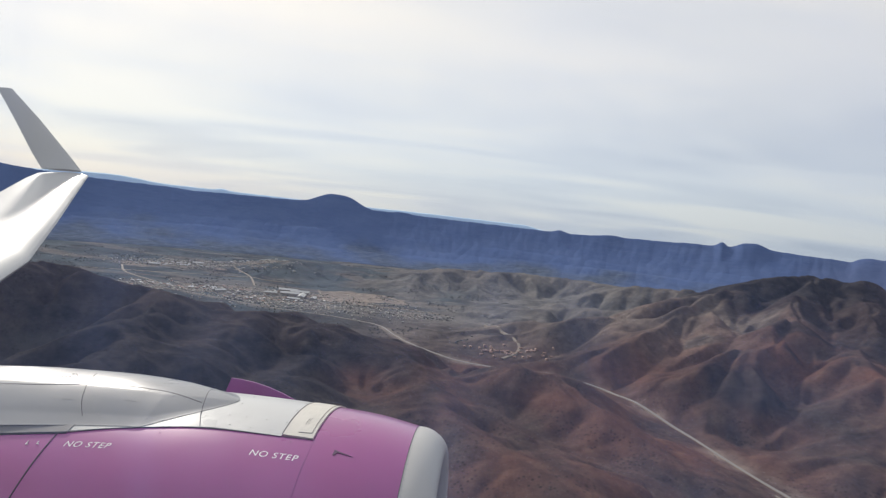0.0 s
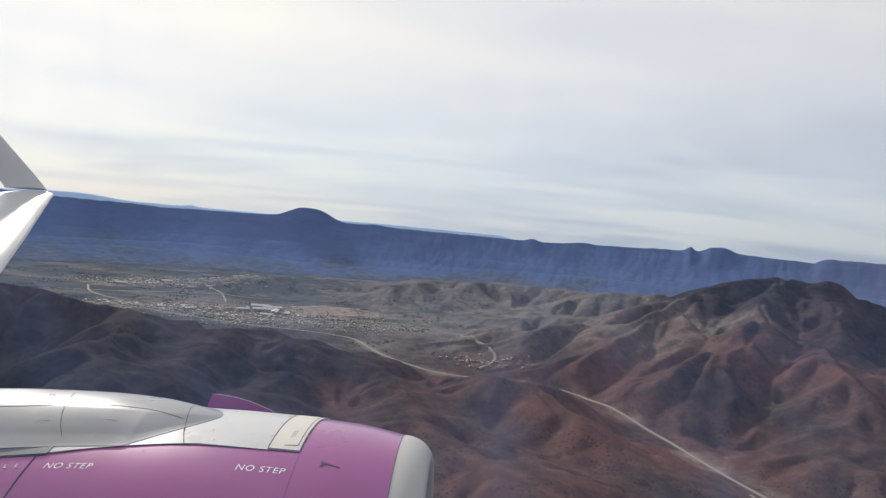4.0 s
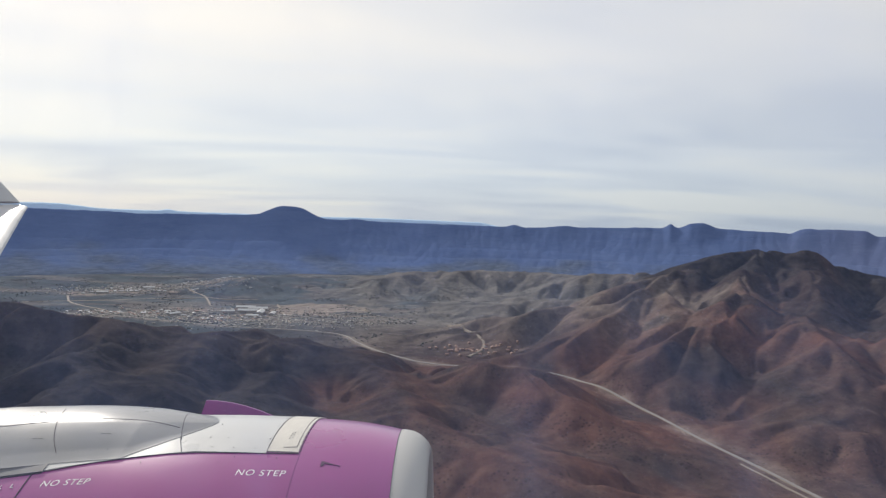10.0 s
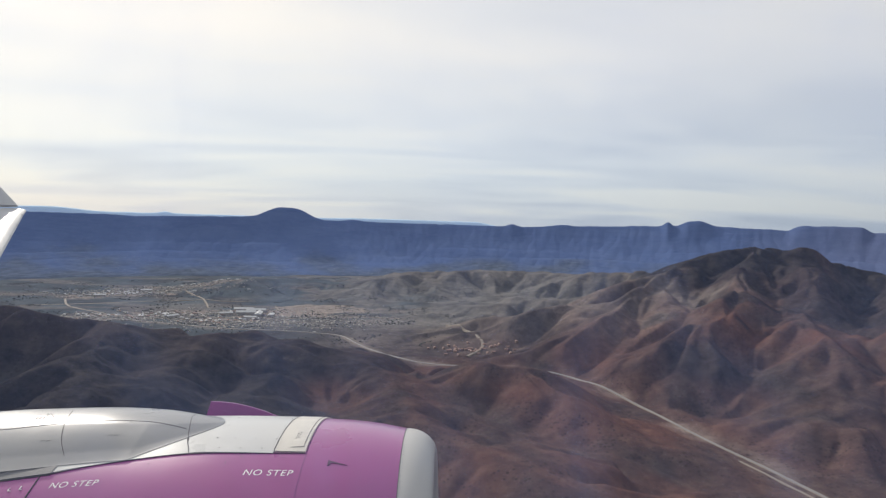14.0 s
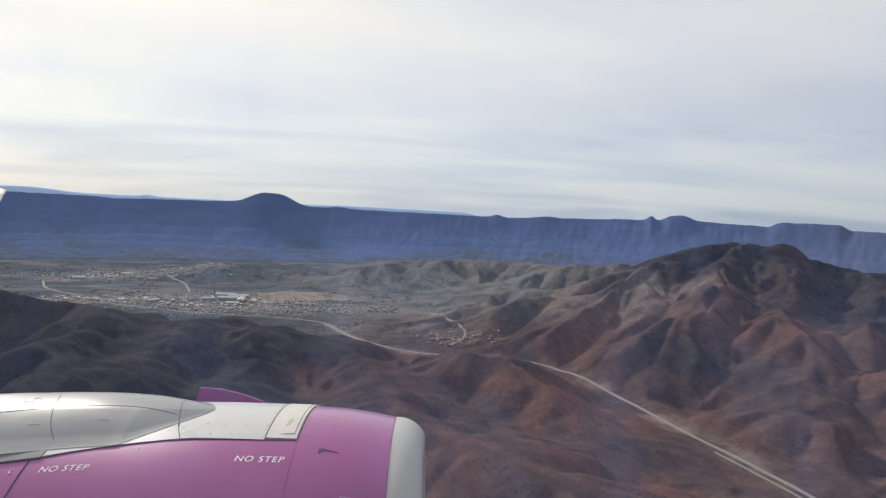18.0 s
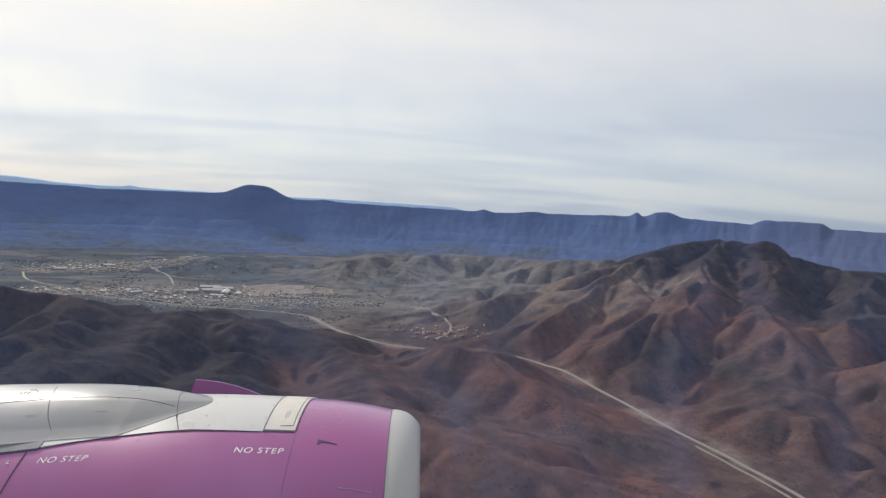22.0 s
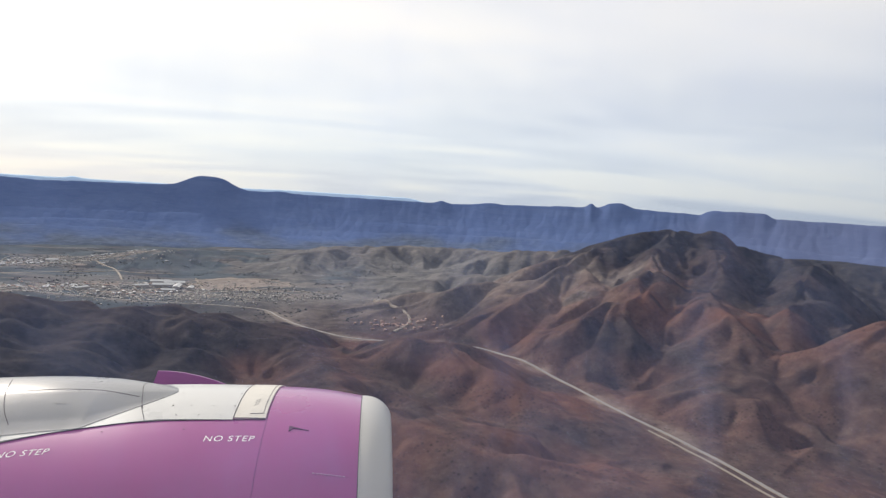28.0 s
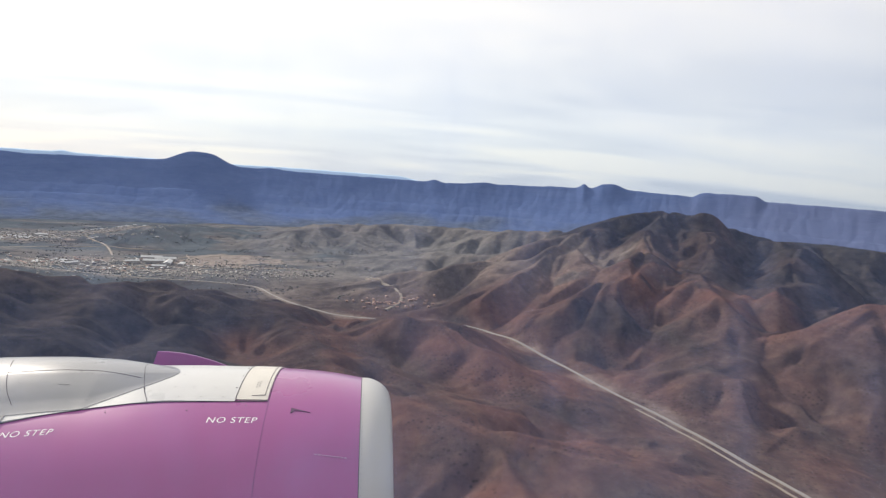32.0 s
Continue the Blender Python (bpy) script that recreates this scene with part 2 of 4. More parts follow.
def pane_material():
    """Old acrylic: clear, with a faint milky film and wiped smears that catch the daylight; the film's blue stands in
    for air haze.
    """
    m = bpy.data.materials.new("scuffed_haze_acrylic")
    m.use_nodes = True
    nt = m.node_tree
    nt.nodes.clear()
    out, clear, film, both = (nt.nodes.new(k) for k in ("ShaderNodeOutputMaterial", "ShaderNodeBsdfTransparent", "ShaderNodeBsdfTranslucent", "ShaderNodeMixShader"))
    # blue added to the film in place of haze in the air
    film.inputs[0].default_value = (0.31, 0.47, 1.0, 1)
    co = nt.nodes.new("ShaderNodeTexCoord")
    mp = nt.nodes.new("ShaderNodeMapping")
    mp.inputs["Scale"].default_value = (1.0, 1.0, 0.55)
    nt.links.new(co.outputs["Object"], mp.inputs[0])
    n = node(nt, "ShaderNodeTexNoise", ins={"Scale": 9.0, "Detail": 4.0, "Roughness": 0.55, "Distortion": 0.9})
    nt.links.new(mp.outputs[0], n.inputs["Vector"])
    nt.links.new(ramp(nt, [(0.40, (0.031,) * 3), (0.60, (0.056,) * 3), (0.74, (0.092,) * 3)], n.outputs[0]).outputs[0], both.inputs[0])
    nt.links.new(clear.outputs[0], both.inputs[1])
    nt.links.new(film.outputs[0], both.inputs[2])
    nt.links.new(both.outputs[0], out.inputs[0])
    return m


PANE = pane_material()
GROUND = ground_material()
# distance haze is put into these base colours, foot meadows included
HAZE_BLUE_FOREST = mountain_material("haze_blue_forest", (0.066, 0.102, 0.224), (0.096, 0.137, 0.264), (0.086, 0.106, 0.148))
PALE_HAZE_FOREST = mountain_material("pale_haze_forest", (0.50, 0.66, 0.86), (0.54, 0.70, 0.88), (0.5, 0.66, 0.86))

# ---------------------------------------------------------------- land


def smooth01(v, lo, hi):
    t = np.clip((v - lo) / (hi - lo), 0, 1)
    return t * t * (3 - 2 * t)


def lattice(ix, iy, seed):
    """A pseudo-random unit gradient at whole-number places."""
    h = (ix * 374761393 + iy * 668265263 + seed * 974711) & 0x7FFFFFFF
    h = ((h ^ (h >> 13)) * 1274126177) & 0x7FFFFFFF
    a = ((h ^ (h >> 16)) & 0xFFFF) * (2 * np.pi / 65536)
    return np.cos(a), np.sin(a)


def gnoise(x, y, seed=0):
    """Gradient noise, about -0.7 to 0.7."""
    x0, y0 = np.floor(x).astype(np.int64), np.floor(y).astype(np.int64)
    fx, fy = x - x0, y - y0
    u, v = fx ** 3 * (fx * (fx * 6 - 15) + 10), fy ** 3 * (fy * (fy * 6 - 15) + 10)
    out = 0
    for dx in (0, 1):
        for dy in (0, 1):
            gx, gy = lattice(x0 + dx, y0 + dy, seed)
            wx, wy = (u if dx else 1 - u), (v if dy else 1 - v)
            out = out + wx * wy * (gx * (fx - dx) + gy * (fy - dy))
    return out


def fractal(x, y, size, octaves, seed, gain=0.5):
    out, amp, f = 0, 1.0, 1.0 / size
    for k in range(octaves):
        out = out + amp * gnoise(x * f, y * f, seed + 17 * k)
        amp, f = amp * gain, f * 2.03
    return out


def spot(az, r):
    return r * math.sin(radians(az)), r * math.cos(radians(az))


# crests: degrees to the right of +y, distance, height; then the slope's half-width
DARK_RIDGE = [
    ([(-58, 1900, 210), (-45, 1700, 175), (-35.7, 1572, 150), (-32, 1493, 142), (-28, 1425, 126), (-23.6, 1353, 116), (-18.9, 1338, 106), (-13.9, 1323, 92), (-8.6, 1287, 70), (-3.2, 1250, 46), (-0.4, 1235, 30)], 240),
    ([(-30, 1468, 130), (-33.5, 1049, 122), (-38, 850, 110)], 170),
    ([(-22.2, 1344, 110), (-25.8, 1087, 100), (-29, 860, 88)], 160),
    ([(-14.9, 1315, 92), (-17.3, 1037, 84), (-20, 800, 78)], 160),
    ([(-6.5, 1271, 62), (-4.5, 1060, 66), (-3, 900, 64), (0, 780, 60)], 150),
]
RED_MOUNTAIN = [
    ([(0, 1540, 14), (4.9, 1640, 38), (9.1, 1760, 72), (13.2, 1900, 122), (16.6, 2040, 182), (22.3, 2250, 244), (25.9, 2402, 268), (29, 2513, 280), (32.3, 2573, 262), (35, 2620, 232), (38, 2790, 214), (50, 2900, 200)], 330),
    ([(20.6, 2200, 236), (18.6, 1850, 170), (15, 1660, 108), (10.8, 1539, 58), (7.7, 1490, 16)], 200),
    ([(27, 2430, 272), (25.6, 1850, 200), (23.2, 1500, 132), (19.7, 1365, 82), (15.3, 1290, 16)], 210),
    ([(30.5, 2500, 275), (31, 1900, 212), (30.4, 1560, 152), (28.8, 1410, 104), (25.1, 1270, 58), (22, 1190, 12)], 210),
    ([(38, 2300, 225), (37.4, 1829, 180), (34.7, 1541, 142), (32.6, 1361, 98), (31.3, 1201, 58), (29.8, 1090, 14)], 200),
    ([(46, 1700, 190), (41.7, 1413, 150), (38.3, 1285, 104), (36.4, 1164, 54), (35.4, 1060, 18)], 200),
]
LOW_HILLS = [
    ([(-11, 3282, 18), (-6.8, 3003, 66), (-0.9, 3180, 84), (4.5, 3329, 96), (9.9, 3212, 104), (15.1, 3033, 134), (20, 2800, 170)], 290),
    ([(-4.5, 2145, 12), (0.9, 2281, 50), (7.3, 2303, 86), (12.6, 2243, 128), (17, 2200, 180)], 230),
    ([(-10.9, 1960, 6), (-4.4, 1760, 26), (1, 1769, 44), (6.4, 1832, 74), (11, 1850, 110)], 180),
    ([(-2, 1270, 46), (3.5, 1205, 88), (7.5, 1160, 86), (11.5, 1080, 70), (16, 1000, 46)], 165),
    ([(-3, 860, 62), (0.5, 834, 62), (8.3, 766, 64), (16, 727, 58), (22, 690, 46)], 230),
    ([(-19, 3050, 40), (-14, 3120, 40)], 240),
    ([(28, 3400, 150), (38, 3500, 178), (52, 3450, 190)], 520),
    ([(-70, 1700, 200), (-82, 1500, 200)], 420),
]
CRESTS = DARK_RIDGE + RED_MOUNTAIN + LOW_HILLS
HIGHWAY = [(46, 830), (38, 905), (33.5, 966), (28.3, 1040), (23.6, 1121), (18.5, 1251), (13.2, 1389), (11, 1440), (7.3, 1468), (3, 1472), (-1, 1481), (-3.7, 1515), (-6.5, 1605), (-8.7, 1725), (-10.3, 1841),
           (-12.9, 1900), (-16, 1950), (-19.9, 2000), (-25.9, 2148), (-32, 2340), (-40, 2500)]


def soft_line(pts, step=12.0):
    """Points every few metres on a smooth line through az, distance places."""
    p = np.array([spot(a, r) for a, r in pts])
    p = np.vstack([2 * p[0] - p[1], p, 2 * p[-1] - p[-2]])
    out = []
    for a, b, c, d in zip(p, p[1:], p[2:], p[3:]):
        n = max(2, int(np.linalg.norm(c - b) / step))
        for s in np.arange(n) / n:
            out.append(0.5 * (2 * b + (c - a) * s + (2 * a - 5 * b + 4 * c - d) * s ** 2 + (3 * b - a - 3 * c + d) * s ** 3))
    return np.array(out + [p[-2]])


ROAD_LINE = soft_line(HIGHWAY)


def to_line(x, y, line):
    """Distance to a line of points."""
    best = np.full(np.shape(x), 1e9)
    for a, b in zip(line, line[1:]):
        ab = b - a
        s = np.clip(((x - a[0]) * ab[0] + (y - a[1]) * ab[1]) / (ab @ ab), 0, 1)
        best = np.minimum(best, np.hypot(x - a[0] - s * ab[0], y - a[1] - s * ab[1]))
    return best


def hills(x, y):
    """Smooth crests that fall away to concave feet, before any water has run over them."""
    total = np.zeros(np.shape(x))
    for k, (pts, half) in enumerate(CRESTS):
        near, crest_h, weight = np.full(np.shape(x), 1e9), 0.0, 0.0
        line = [(*spot(a, r), h) for a, r, h in pts]
        for (ax, ay, ah), (bx, by, bh) in zip(line, line[1:]):
            dx, dy = bx - ax, by - ay
            s = np.clip(((x - ax) * dx + (y - ay) * dy) / (dx * dx + dy * dy), 0, 1)
            d = np.hypot(x - ax - s * dx, y - ay - s * dy)
            w = 1 / (d + 10.0) ** 5
            near = np.minimum(near, d)
            crest_h = crest_h + w * (ah + s * (bh - ah))
            weight = weight + w
        m = near < 2.4 * half
        if not m.any():
            continue
        d = near[m]
        t = np.sqrt(d * d + (0.17 * half) ** 2) / half * (1 + 0.35 * gnoise(x[m] / half / 0.9, y[m] / half / 0.9, 400 + k))
        body = np.exp(-1.15 * t ** 1.65) * (1 - smooth01(d, 1.3 * half, 2.3 * half))
        total[m] += (crest_h[m] / weight[m] * body * 1.07) ** 6
    return total ** (1 / 6)


def soften(h, n):
    """A running mean over 2n + 1 cells, both ways."""
    for axis in (0, 1):
        pad = [(0, 0), (0, 0)]
        pad[axis] = (n + 1, n)
        c = np.cumsum(np.pad(h, pad, mode="edge"), axis=axis)
        h = (c[2 * n + 1:] - c[:-2 * n - 1] if axis == 0 else c[:, 2 * n + 1:] - c[:, :-2 * n - 1]) / (2 * n + 1)
    return h


def worn(h, x, y, cell, sizes, depth, seed):
    """Cuts ravines that run down the slopes and branch: rounded spurs between sharp beds."""
    for k, size in enumerate(sizes):
        base = soften(soften(h, max(1, int(0.22 * size / cell))), max(1, int(0.22 * size / cell)))
        gy, gx = np.gradient(base, cell)
        steep = np.hypot(gx, gy) + 1e-6
        sx, sy = -gy / steep * 2 * np.pi, gx / steep * 2 * np.pi
        px, py = x / size, y / size
        ix, iy = np.floor(px).astype(np.int64), np.floor(py).astype(np.int64)
        fx, fy = px - ix, py - iy
        even, odd = 0.0, 0.0
        for i in (-1, 0, 1):
            for j in (-1, 0, 1):
                ox, oy = lattice(ix + i, iy + j, seed + 53 * k)
                vx, vy = fx - i - 0.5 - 0.4 * ox, fy - j - 0.5 - 0.4 * oy
                w = np.exp(-2.2 * (vx * vx + vy * vy))
                a = vx * sx + vy * sy
                even, odd = even + w * np.cos(a), odd + w * np.sin(a)
        wave = even / (np.hypot(even, odd) + 0.02)
        spur = np.sqrt(np.clip(0.5 + 0.5 * wave, 0, 1) + 0.012)
        h = h - depth[k] * size * np.minimum((steep / (0.34 if k == 0 else 0.25)) ** 1.3, 1.15) * (0.8 - spur)
    return h


CELL = 5.0
GX0, GY0, GNX, GNY = -2900.0, 250.0, 1200, 770


def sample(grid, x, y):
    """A smooth reading of the height grid."""
    u = np.clip((np.asarray(x, float) - GX0) / CELL, 1, GNX - 3)
    v = np.clip((np.asarray(y, float) - GY0) / CELL, 1, GNY - 3)
    i, j = np.round(u).astype(np.int64), np.round(v).astype(np.int64)
    a, b = u - i, v - j
    wa = (0.5 * (0.5 - a) ** 2, 0.75 - a * a, 0.5 * (0.5 + a) ** 2)
    wb = (0.5 * (0.5 - b) ** 2, 0.75 - b * b, 0.5 * (0.5 + b) ** 2)
    out = 0.0
    for p in range(3):
        for q in range(3):
            out = out + wa[p] * wb[q] * grid[j + q - 1, i + p - 1]
    return out


def land_grid():
    gx, gy = np.meshgrid(GX0 + CELL * np.arange(GNX), GY0 + CELL * np.arange(GNY))
    wob = 34 * fractal(gx[::2, ::2], gy[::2, ::2], 360, 2, 3)
    env = hills(gx[::2, ::2] + wob, gy[::2, ::2] - 0.7 * wob)
    env = np.repeat(np.repeat(env, 2, 0), 2, 1)[:GNY, :GNX]
    env = soften(soften(env, 2), 1)
    h = env * (1 + 0.10 * fractal(gx, gy, 420, 2, 13)) + 7 * fractal(gx, gy, 520, 3, 41)
    h = worn(h, gx, gy, CELL, (560, 280, 140, 70, 35), (0.12, 0.15, 0.11, 0.05, 0.018), 500)
    return h + np.minimum(env, 60) / 60 * 0.7 * fractal(gx, gy, 40, 3, 29)


LAND = land_grid()
near_road = np.exp(-(to_line(*np.meshgrid(GX0 + CELL * np.arange(GNX), GY0 + CELL * np.arange(GNY)), ROAD_LINE[::6]) / 40) ** 2)
LAND = LAND * (1 - 0.9 * near_road) + 0.9 * near_road * (4 + soften(LAND, 14) * 0.35)


def height(x, y):
    """The land's height at a place."""
    return sample(LAND, x, y)


def height_at(x, y):
    return float(height(np.array([x]), np.array([y]))[0])


def sheet(name, az, rr, z, soil, mat):
    """A sheet over a fan of directions and distances."""
    na, nr = len(az), len(rr)
    a, r = np.meshgrid(np.radians(az), rr)
    co = np.stack([r * np.sin(a), r * np.cos(a), z], -1).reshape(-1, 3)
    i = (np.arange(nr - 1)[:, None] * na + np.arange(na - 1)[None]).ravel()
    quads = np.stack([i, i + 1, i + 1 + na, i + na], -1)
    quads = quads[:, ::-1]
    me = bpy.data.meshes.new(name)
    me.vertices.add(len(co))
    me.vertices.foreach_set("co", co.ravel().astype(np.float32))
    me.loops.add(quads.size)
    me.loops.foreach_set("vertex_index", quads.ravel().astype(np.int32))
    me.polygons.add(len(quads))
    me.polygons.foreach_set("loop_start", (np.arange(len(quads)) * 4).astype(np.int32))
    me.polygons.foreach_set("use_smooth", np.ones(len(quads), bool))
    me.update(calc_edges=True)
    att = me.attributes.new("soil", "FLOAT_COLOR", "POINT")
    att.data.foreach_set("color", soil.reshape(-1, 4).astype(np.float32).ravel())
    me.materials.append(mat)
    return new(name, me)


az = np.concatenate([np.arange(-180, -50, 3.0), np.linspace(-50, 50, 900), np.arange(53, 181, 3.0)])
az[-1] = 180
rr = np.concatenate([[1.0, 60, 120, 180, 240, 300, 360, 420], np.geomspace(460, 3950, 640), [4150, 4400, 4700, 4980]])
A, R = np.meshgrid(np.radians(az), rr)
X, Y = R * np.sin(A), R * np.cos(A)
Z = height(X, Y)
Z = np.where(R > 3950, -10, Z)
deg = np.degrees(A)
n1, n2 = fractal(X, Y, 500, 4, 71), fractal(X, Y, 160, 4, 83)
red = smooth01(deg + 30 * n1, -12, 8) * (1 - 0.45 * smooth01(R, 1480, 1620) * (1 - smooth01(deg + 24 * n1, 6, 15))) * (1 - smooth01(R + 500 * n1 + 28 * np.clip(14 - deg, 0, 20), 1850, 2450)) * np.clip(0.72 + 1.0 * n2, 0.10, 1) * (1 - 0.4 * smooth01(deg + 10 * n1, 20, 29) * smooth01(-R, -1600, -1300))
# the haze-tinted green spreads with distance and over the far hills
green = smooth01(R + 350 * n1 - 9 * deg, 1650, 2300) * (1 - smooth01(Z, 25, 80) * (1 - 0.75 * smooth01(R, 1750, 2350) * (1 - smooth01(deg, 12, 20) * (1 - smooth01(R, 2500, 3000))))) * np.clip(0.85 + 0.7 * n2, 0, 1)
# heath patches; the -deg term paints shade onto the left ridge
heath_shade = smooth01(n1 + 0.6 * n2 + 1.0 * smooth01(deg + 14 * n2, 12, 18) * smooth01(R + 260 * n1 + 160 * n2, 1600, 1880) + 0.5 * smooth01(-deg, 2, 16) * smooth01(-R, -1600, -1100), 0.08, 0.62) * 0.8 * smooth01(Z, 25, 70) * (1 - 0.8 * smooth01(R, 1450, 1550) * smooth01(deg, -12, -6) * (1 - smooth01(deg, 11, 15)))


def blot(a, r, wide, deep, seed):
    """A patch of bare earth with a ragged rim."""
    cx, cy = spot(a, r)
    t = radians(a)
    u = (X - cx) * math.cos(t) - (Y - cy) * math.sin(t)
    v = (X - cx) * math.sin(t) + (Y - cy) * math.cos(t)
    d = np.hypot(u / wide, v / deep) + 0.55 * fractal(X, Y, 90, 3, seed)
    return 1 - smooth01(d, 0.75, 1.05)


lots = 0.25 + 0.75 * smooth01(fractal(X * 0.55 + Y * 0.12, Y * 1.7, 75, 4, 121, 0.65), -0.08, 0.22)
pale = np.maximum.reduce([
    blot(-12.6, 2350, 200, 150, 101) * (0.75 + 0.25 * lots), 0.8 * blot(-19, 2240, 260, 130, 102) * lots, 0.75 * blot(-29, 2330, 420, 120, 103) * lots,
    0.95 * blot(-29.5, 2900, 240, 110, 104) * lots, 0.7 * blot(-24, 3100, 330, 150, 105) * lots, 0.55 * blot(-11, 2080, 330, 130, 112) * lots, 0.5 * blot(-5, 2350, 260, 120, 113) * lots, 0.8 * blot(-9.5, 3800, 180, 60, 106),
    0.7 * blot(10, 3700, 60, 40, 107), 0.22 * blot(3, 1640, 120, 60, 108), 0.6 * blot(2, 3770, 400, 30, 109), 0.5 * blot(-21, 3690, 320, 34, 110)])
strips = 0.34 * smooth01(fractal(X * 0.35 + Y * 0.1, Y * 1.6, 260, 3, 111), 0.12, 0.30) * smooth01(R, 1750, 2150) * (1 - smooth01(Z, 18, 45)) * smooth01(-deg, -6, 8)
# pale dry ground that also lightens the mid-distance hills for haze
dry = 0.42 * smooth01(R + 220 * n1, 1470, 1800) * smooth01(deg + 20 * n1, -14, -6) * (1 - smooth01(deg + 15 * n1, 15, 24)) * np.clip(0.8 + n2, 0, 1)
pale = np.maximum.reduce([pale, strips, dry])
pale = np.maximum(pale, np.clip(0.25 + 1.6 * n2, 0, 0.6) * np.exp(-(to_line(X, Y, ROAD_LINE[::6]) / 24) ** 2))
ground = sheet("ground", az, rr, Z, np.stack([red, green, pale, heath_shade], -1), GROUND)
tagged(ground, "bare brown and red hills round a green valley", "ground", kind="structure")

# ---------------------------------------------------------------- mountains
# the skyline's rise over eye level in degrees, by direction
SKY_AZ = [-62, -46, -38, -34, -30, -28, -24, -21, -18, -12, -9, -4, 1.5, 7, 10, 15, 19, 24, 29, 36, 45, 62]
SKY_UP = [0.6, 0.1, -0.6, -0.66, -0.68, -0.74, -0.63, -0.57, -0.55, -0.7, -0.68, -0.74, -0.73, -0.74, -0.52, -0.34, -0.22, -0.05, -0.2, -0.18, -0.2, -0.3]
BUMPS = [(-15.3, 0.98, 2.15, 3.0), (-9.2, 0.12, 0.8, 2), (5.85, 0.22, 0.55, 2), (10.6, 0.12, 0.8, 2), (19.84, 0.36, 0.32, 2),
         (22.2, 0.50, 1.05, 2.6), (21.4, 0.10, 0.4, 2), (32.1, 0.44, 2.55, 10)]
maz = np.linspace(-62, 62, 1240)
mr = np.linspace(3560, 4920, 182)
A, R = np.meshgrid(np.radians(maz), mr)
X, Y = R * np.sin(A), R * np.cos(A)
U = A * 4300
deg = np.degrees(A)
lift = np.interp(deg, SKY_AZ, SKY_UP)
peak = 0.05 * fractal(deg, deg * 0 + 0.37, 1.1, 5, 201, 0.6)
for a, up_deg, half, p in BUMPS:
    peak = peak + up_deg * np.exp(-np.abs((deg - a) / half) ** p * 0.9)
crest = EYE + 4620 * np.tan(np.radians(lift))
peak_m = 4620 * np.tan(np.radians(peak))
t = np.clip((R + 30 * fractal(U, R, 620, 3, 203) - 3640) / (4620 - 3640), 0, 1)
Z = -12 + (crest + 12) * np.where(R < 4620, 0.10 * t + 0.90 * t ** 2.2, 1.0)
for k, (r0, share, wide, long) in enumerate(((3780, 0.09, 100, 700), (3900, 0.16, 110, 1100), (4040, 0.27, 120, 1400), (4180, 0.41, 120, 1700), (4330, 0.58, 110, 1500))):
    line = r0 + 60 * gnoise(U / long + 3.3, R * 0, 231 + k)
    knob = (crest + 12) * share * np.clip(0.85 + 0.55 * fractal(U, R * 0, long, 4, 241 + k, 0.45), 0.2, 1.15)
    layer = -12 + knob * np.exp(-np.sqrt((R - line) ** 2 + 8000) / wide * np.where(R < line, 0.55, 1.6)) * 1.2
    Z = np.where(R < 4600, (np.maximum(Z + 12, 1) ** 6 + np.maximum(layer + 12, 0) ** 6) ** (1 / 6) - 12, Z)
top = smooth01(t, 0.92, 1.0)
cut = worn(Z, U, R, 7.5, (300, 150, 75, 40), (0.008, 0.02, 0.03, 0.018), 600)
Z = Z + (cut - Z) * (1 - top)
Z = np.minimum(Z, crest) + peak_m * np.where(R < 4620, smooth01(t, 0.80, 1.0), 1.0) - np.maximum(R - 4620, 0) * 0.5 - 30 * (1 - smooth01(R, 3560, 3700))
mauve = smooth01(deg + 6 * fractal(X, Y, 500, 3, 217), 22, 40)
meadow = np.clip(1 - smooth01(t + 0.45 * fractal(X, Y, 420, 4, 213), -0.02, 0.60), 0, 1)
mountains = sheet("mountain_range", maz, mr, Z, np.stack([meadow, mauve, meadow * 0, meadow * 0 + 1], -1), HAZE_BLUE_FOREST)
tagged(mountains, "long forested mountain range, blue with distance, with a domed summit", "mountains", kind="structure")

faz = np.linspace(-62, 62, 500)
fr = np.linspace(4850, 4985, 12)
A, R = np.meshgrid(np.radians(faz), fr)
deg = np.degrees(A)
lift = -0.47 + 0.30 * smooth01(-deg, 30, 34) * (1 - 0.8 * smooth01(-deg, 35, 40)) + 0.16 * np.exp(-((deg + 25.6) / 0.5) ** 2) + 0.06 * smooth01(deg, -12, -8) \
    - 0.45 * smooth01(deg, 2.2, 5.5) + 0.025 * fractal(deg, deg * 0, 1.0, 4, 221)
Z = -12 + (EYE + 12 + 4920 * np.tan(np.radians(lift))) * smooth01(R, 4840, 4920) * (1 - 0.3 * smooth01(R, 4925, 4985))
far = sheet("far_ridge", faz, fr, Z, np.zeros((*Z.shape, 4)), PALE_HAZE_FOREST)
tagged(far, "far ridge behind the mountains, pale blue with distance", "mountains", kind="structure")

# ---------------------------------------------------------------- roads


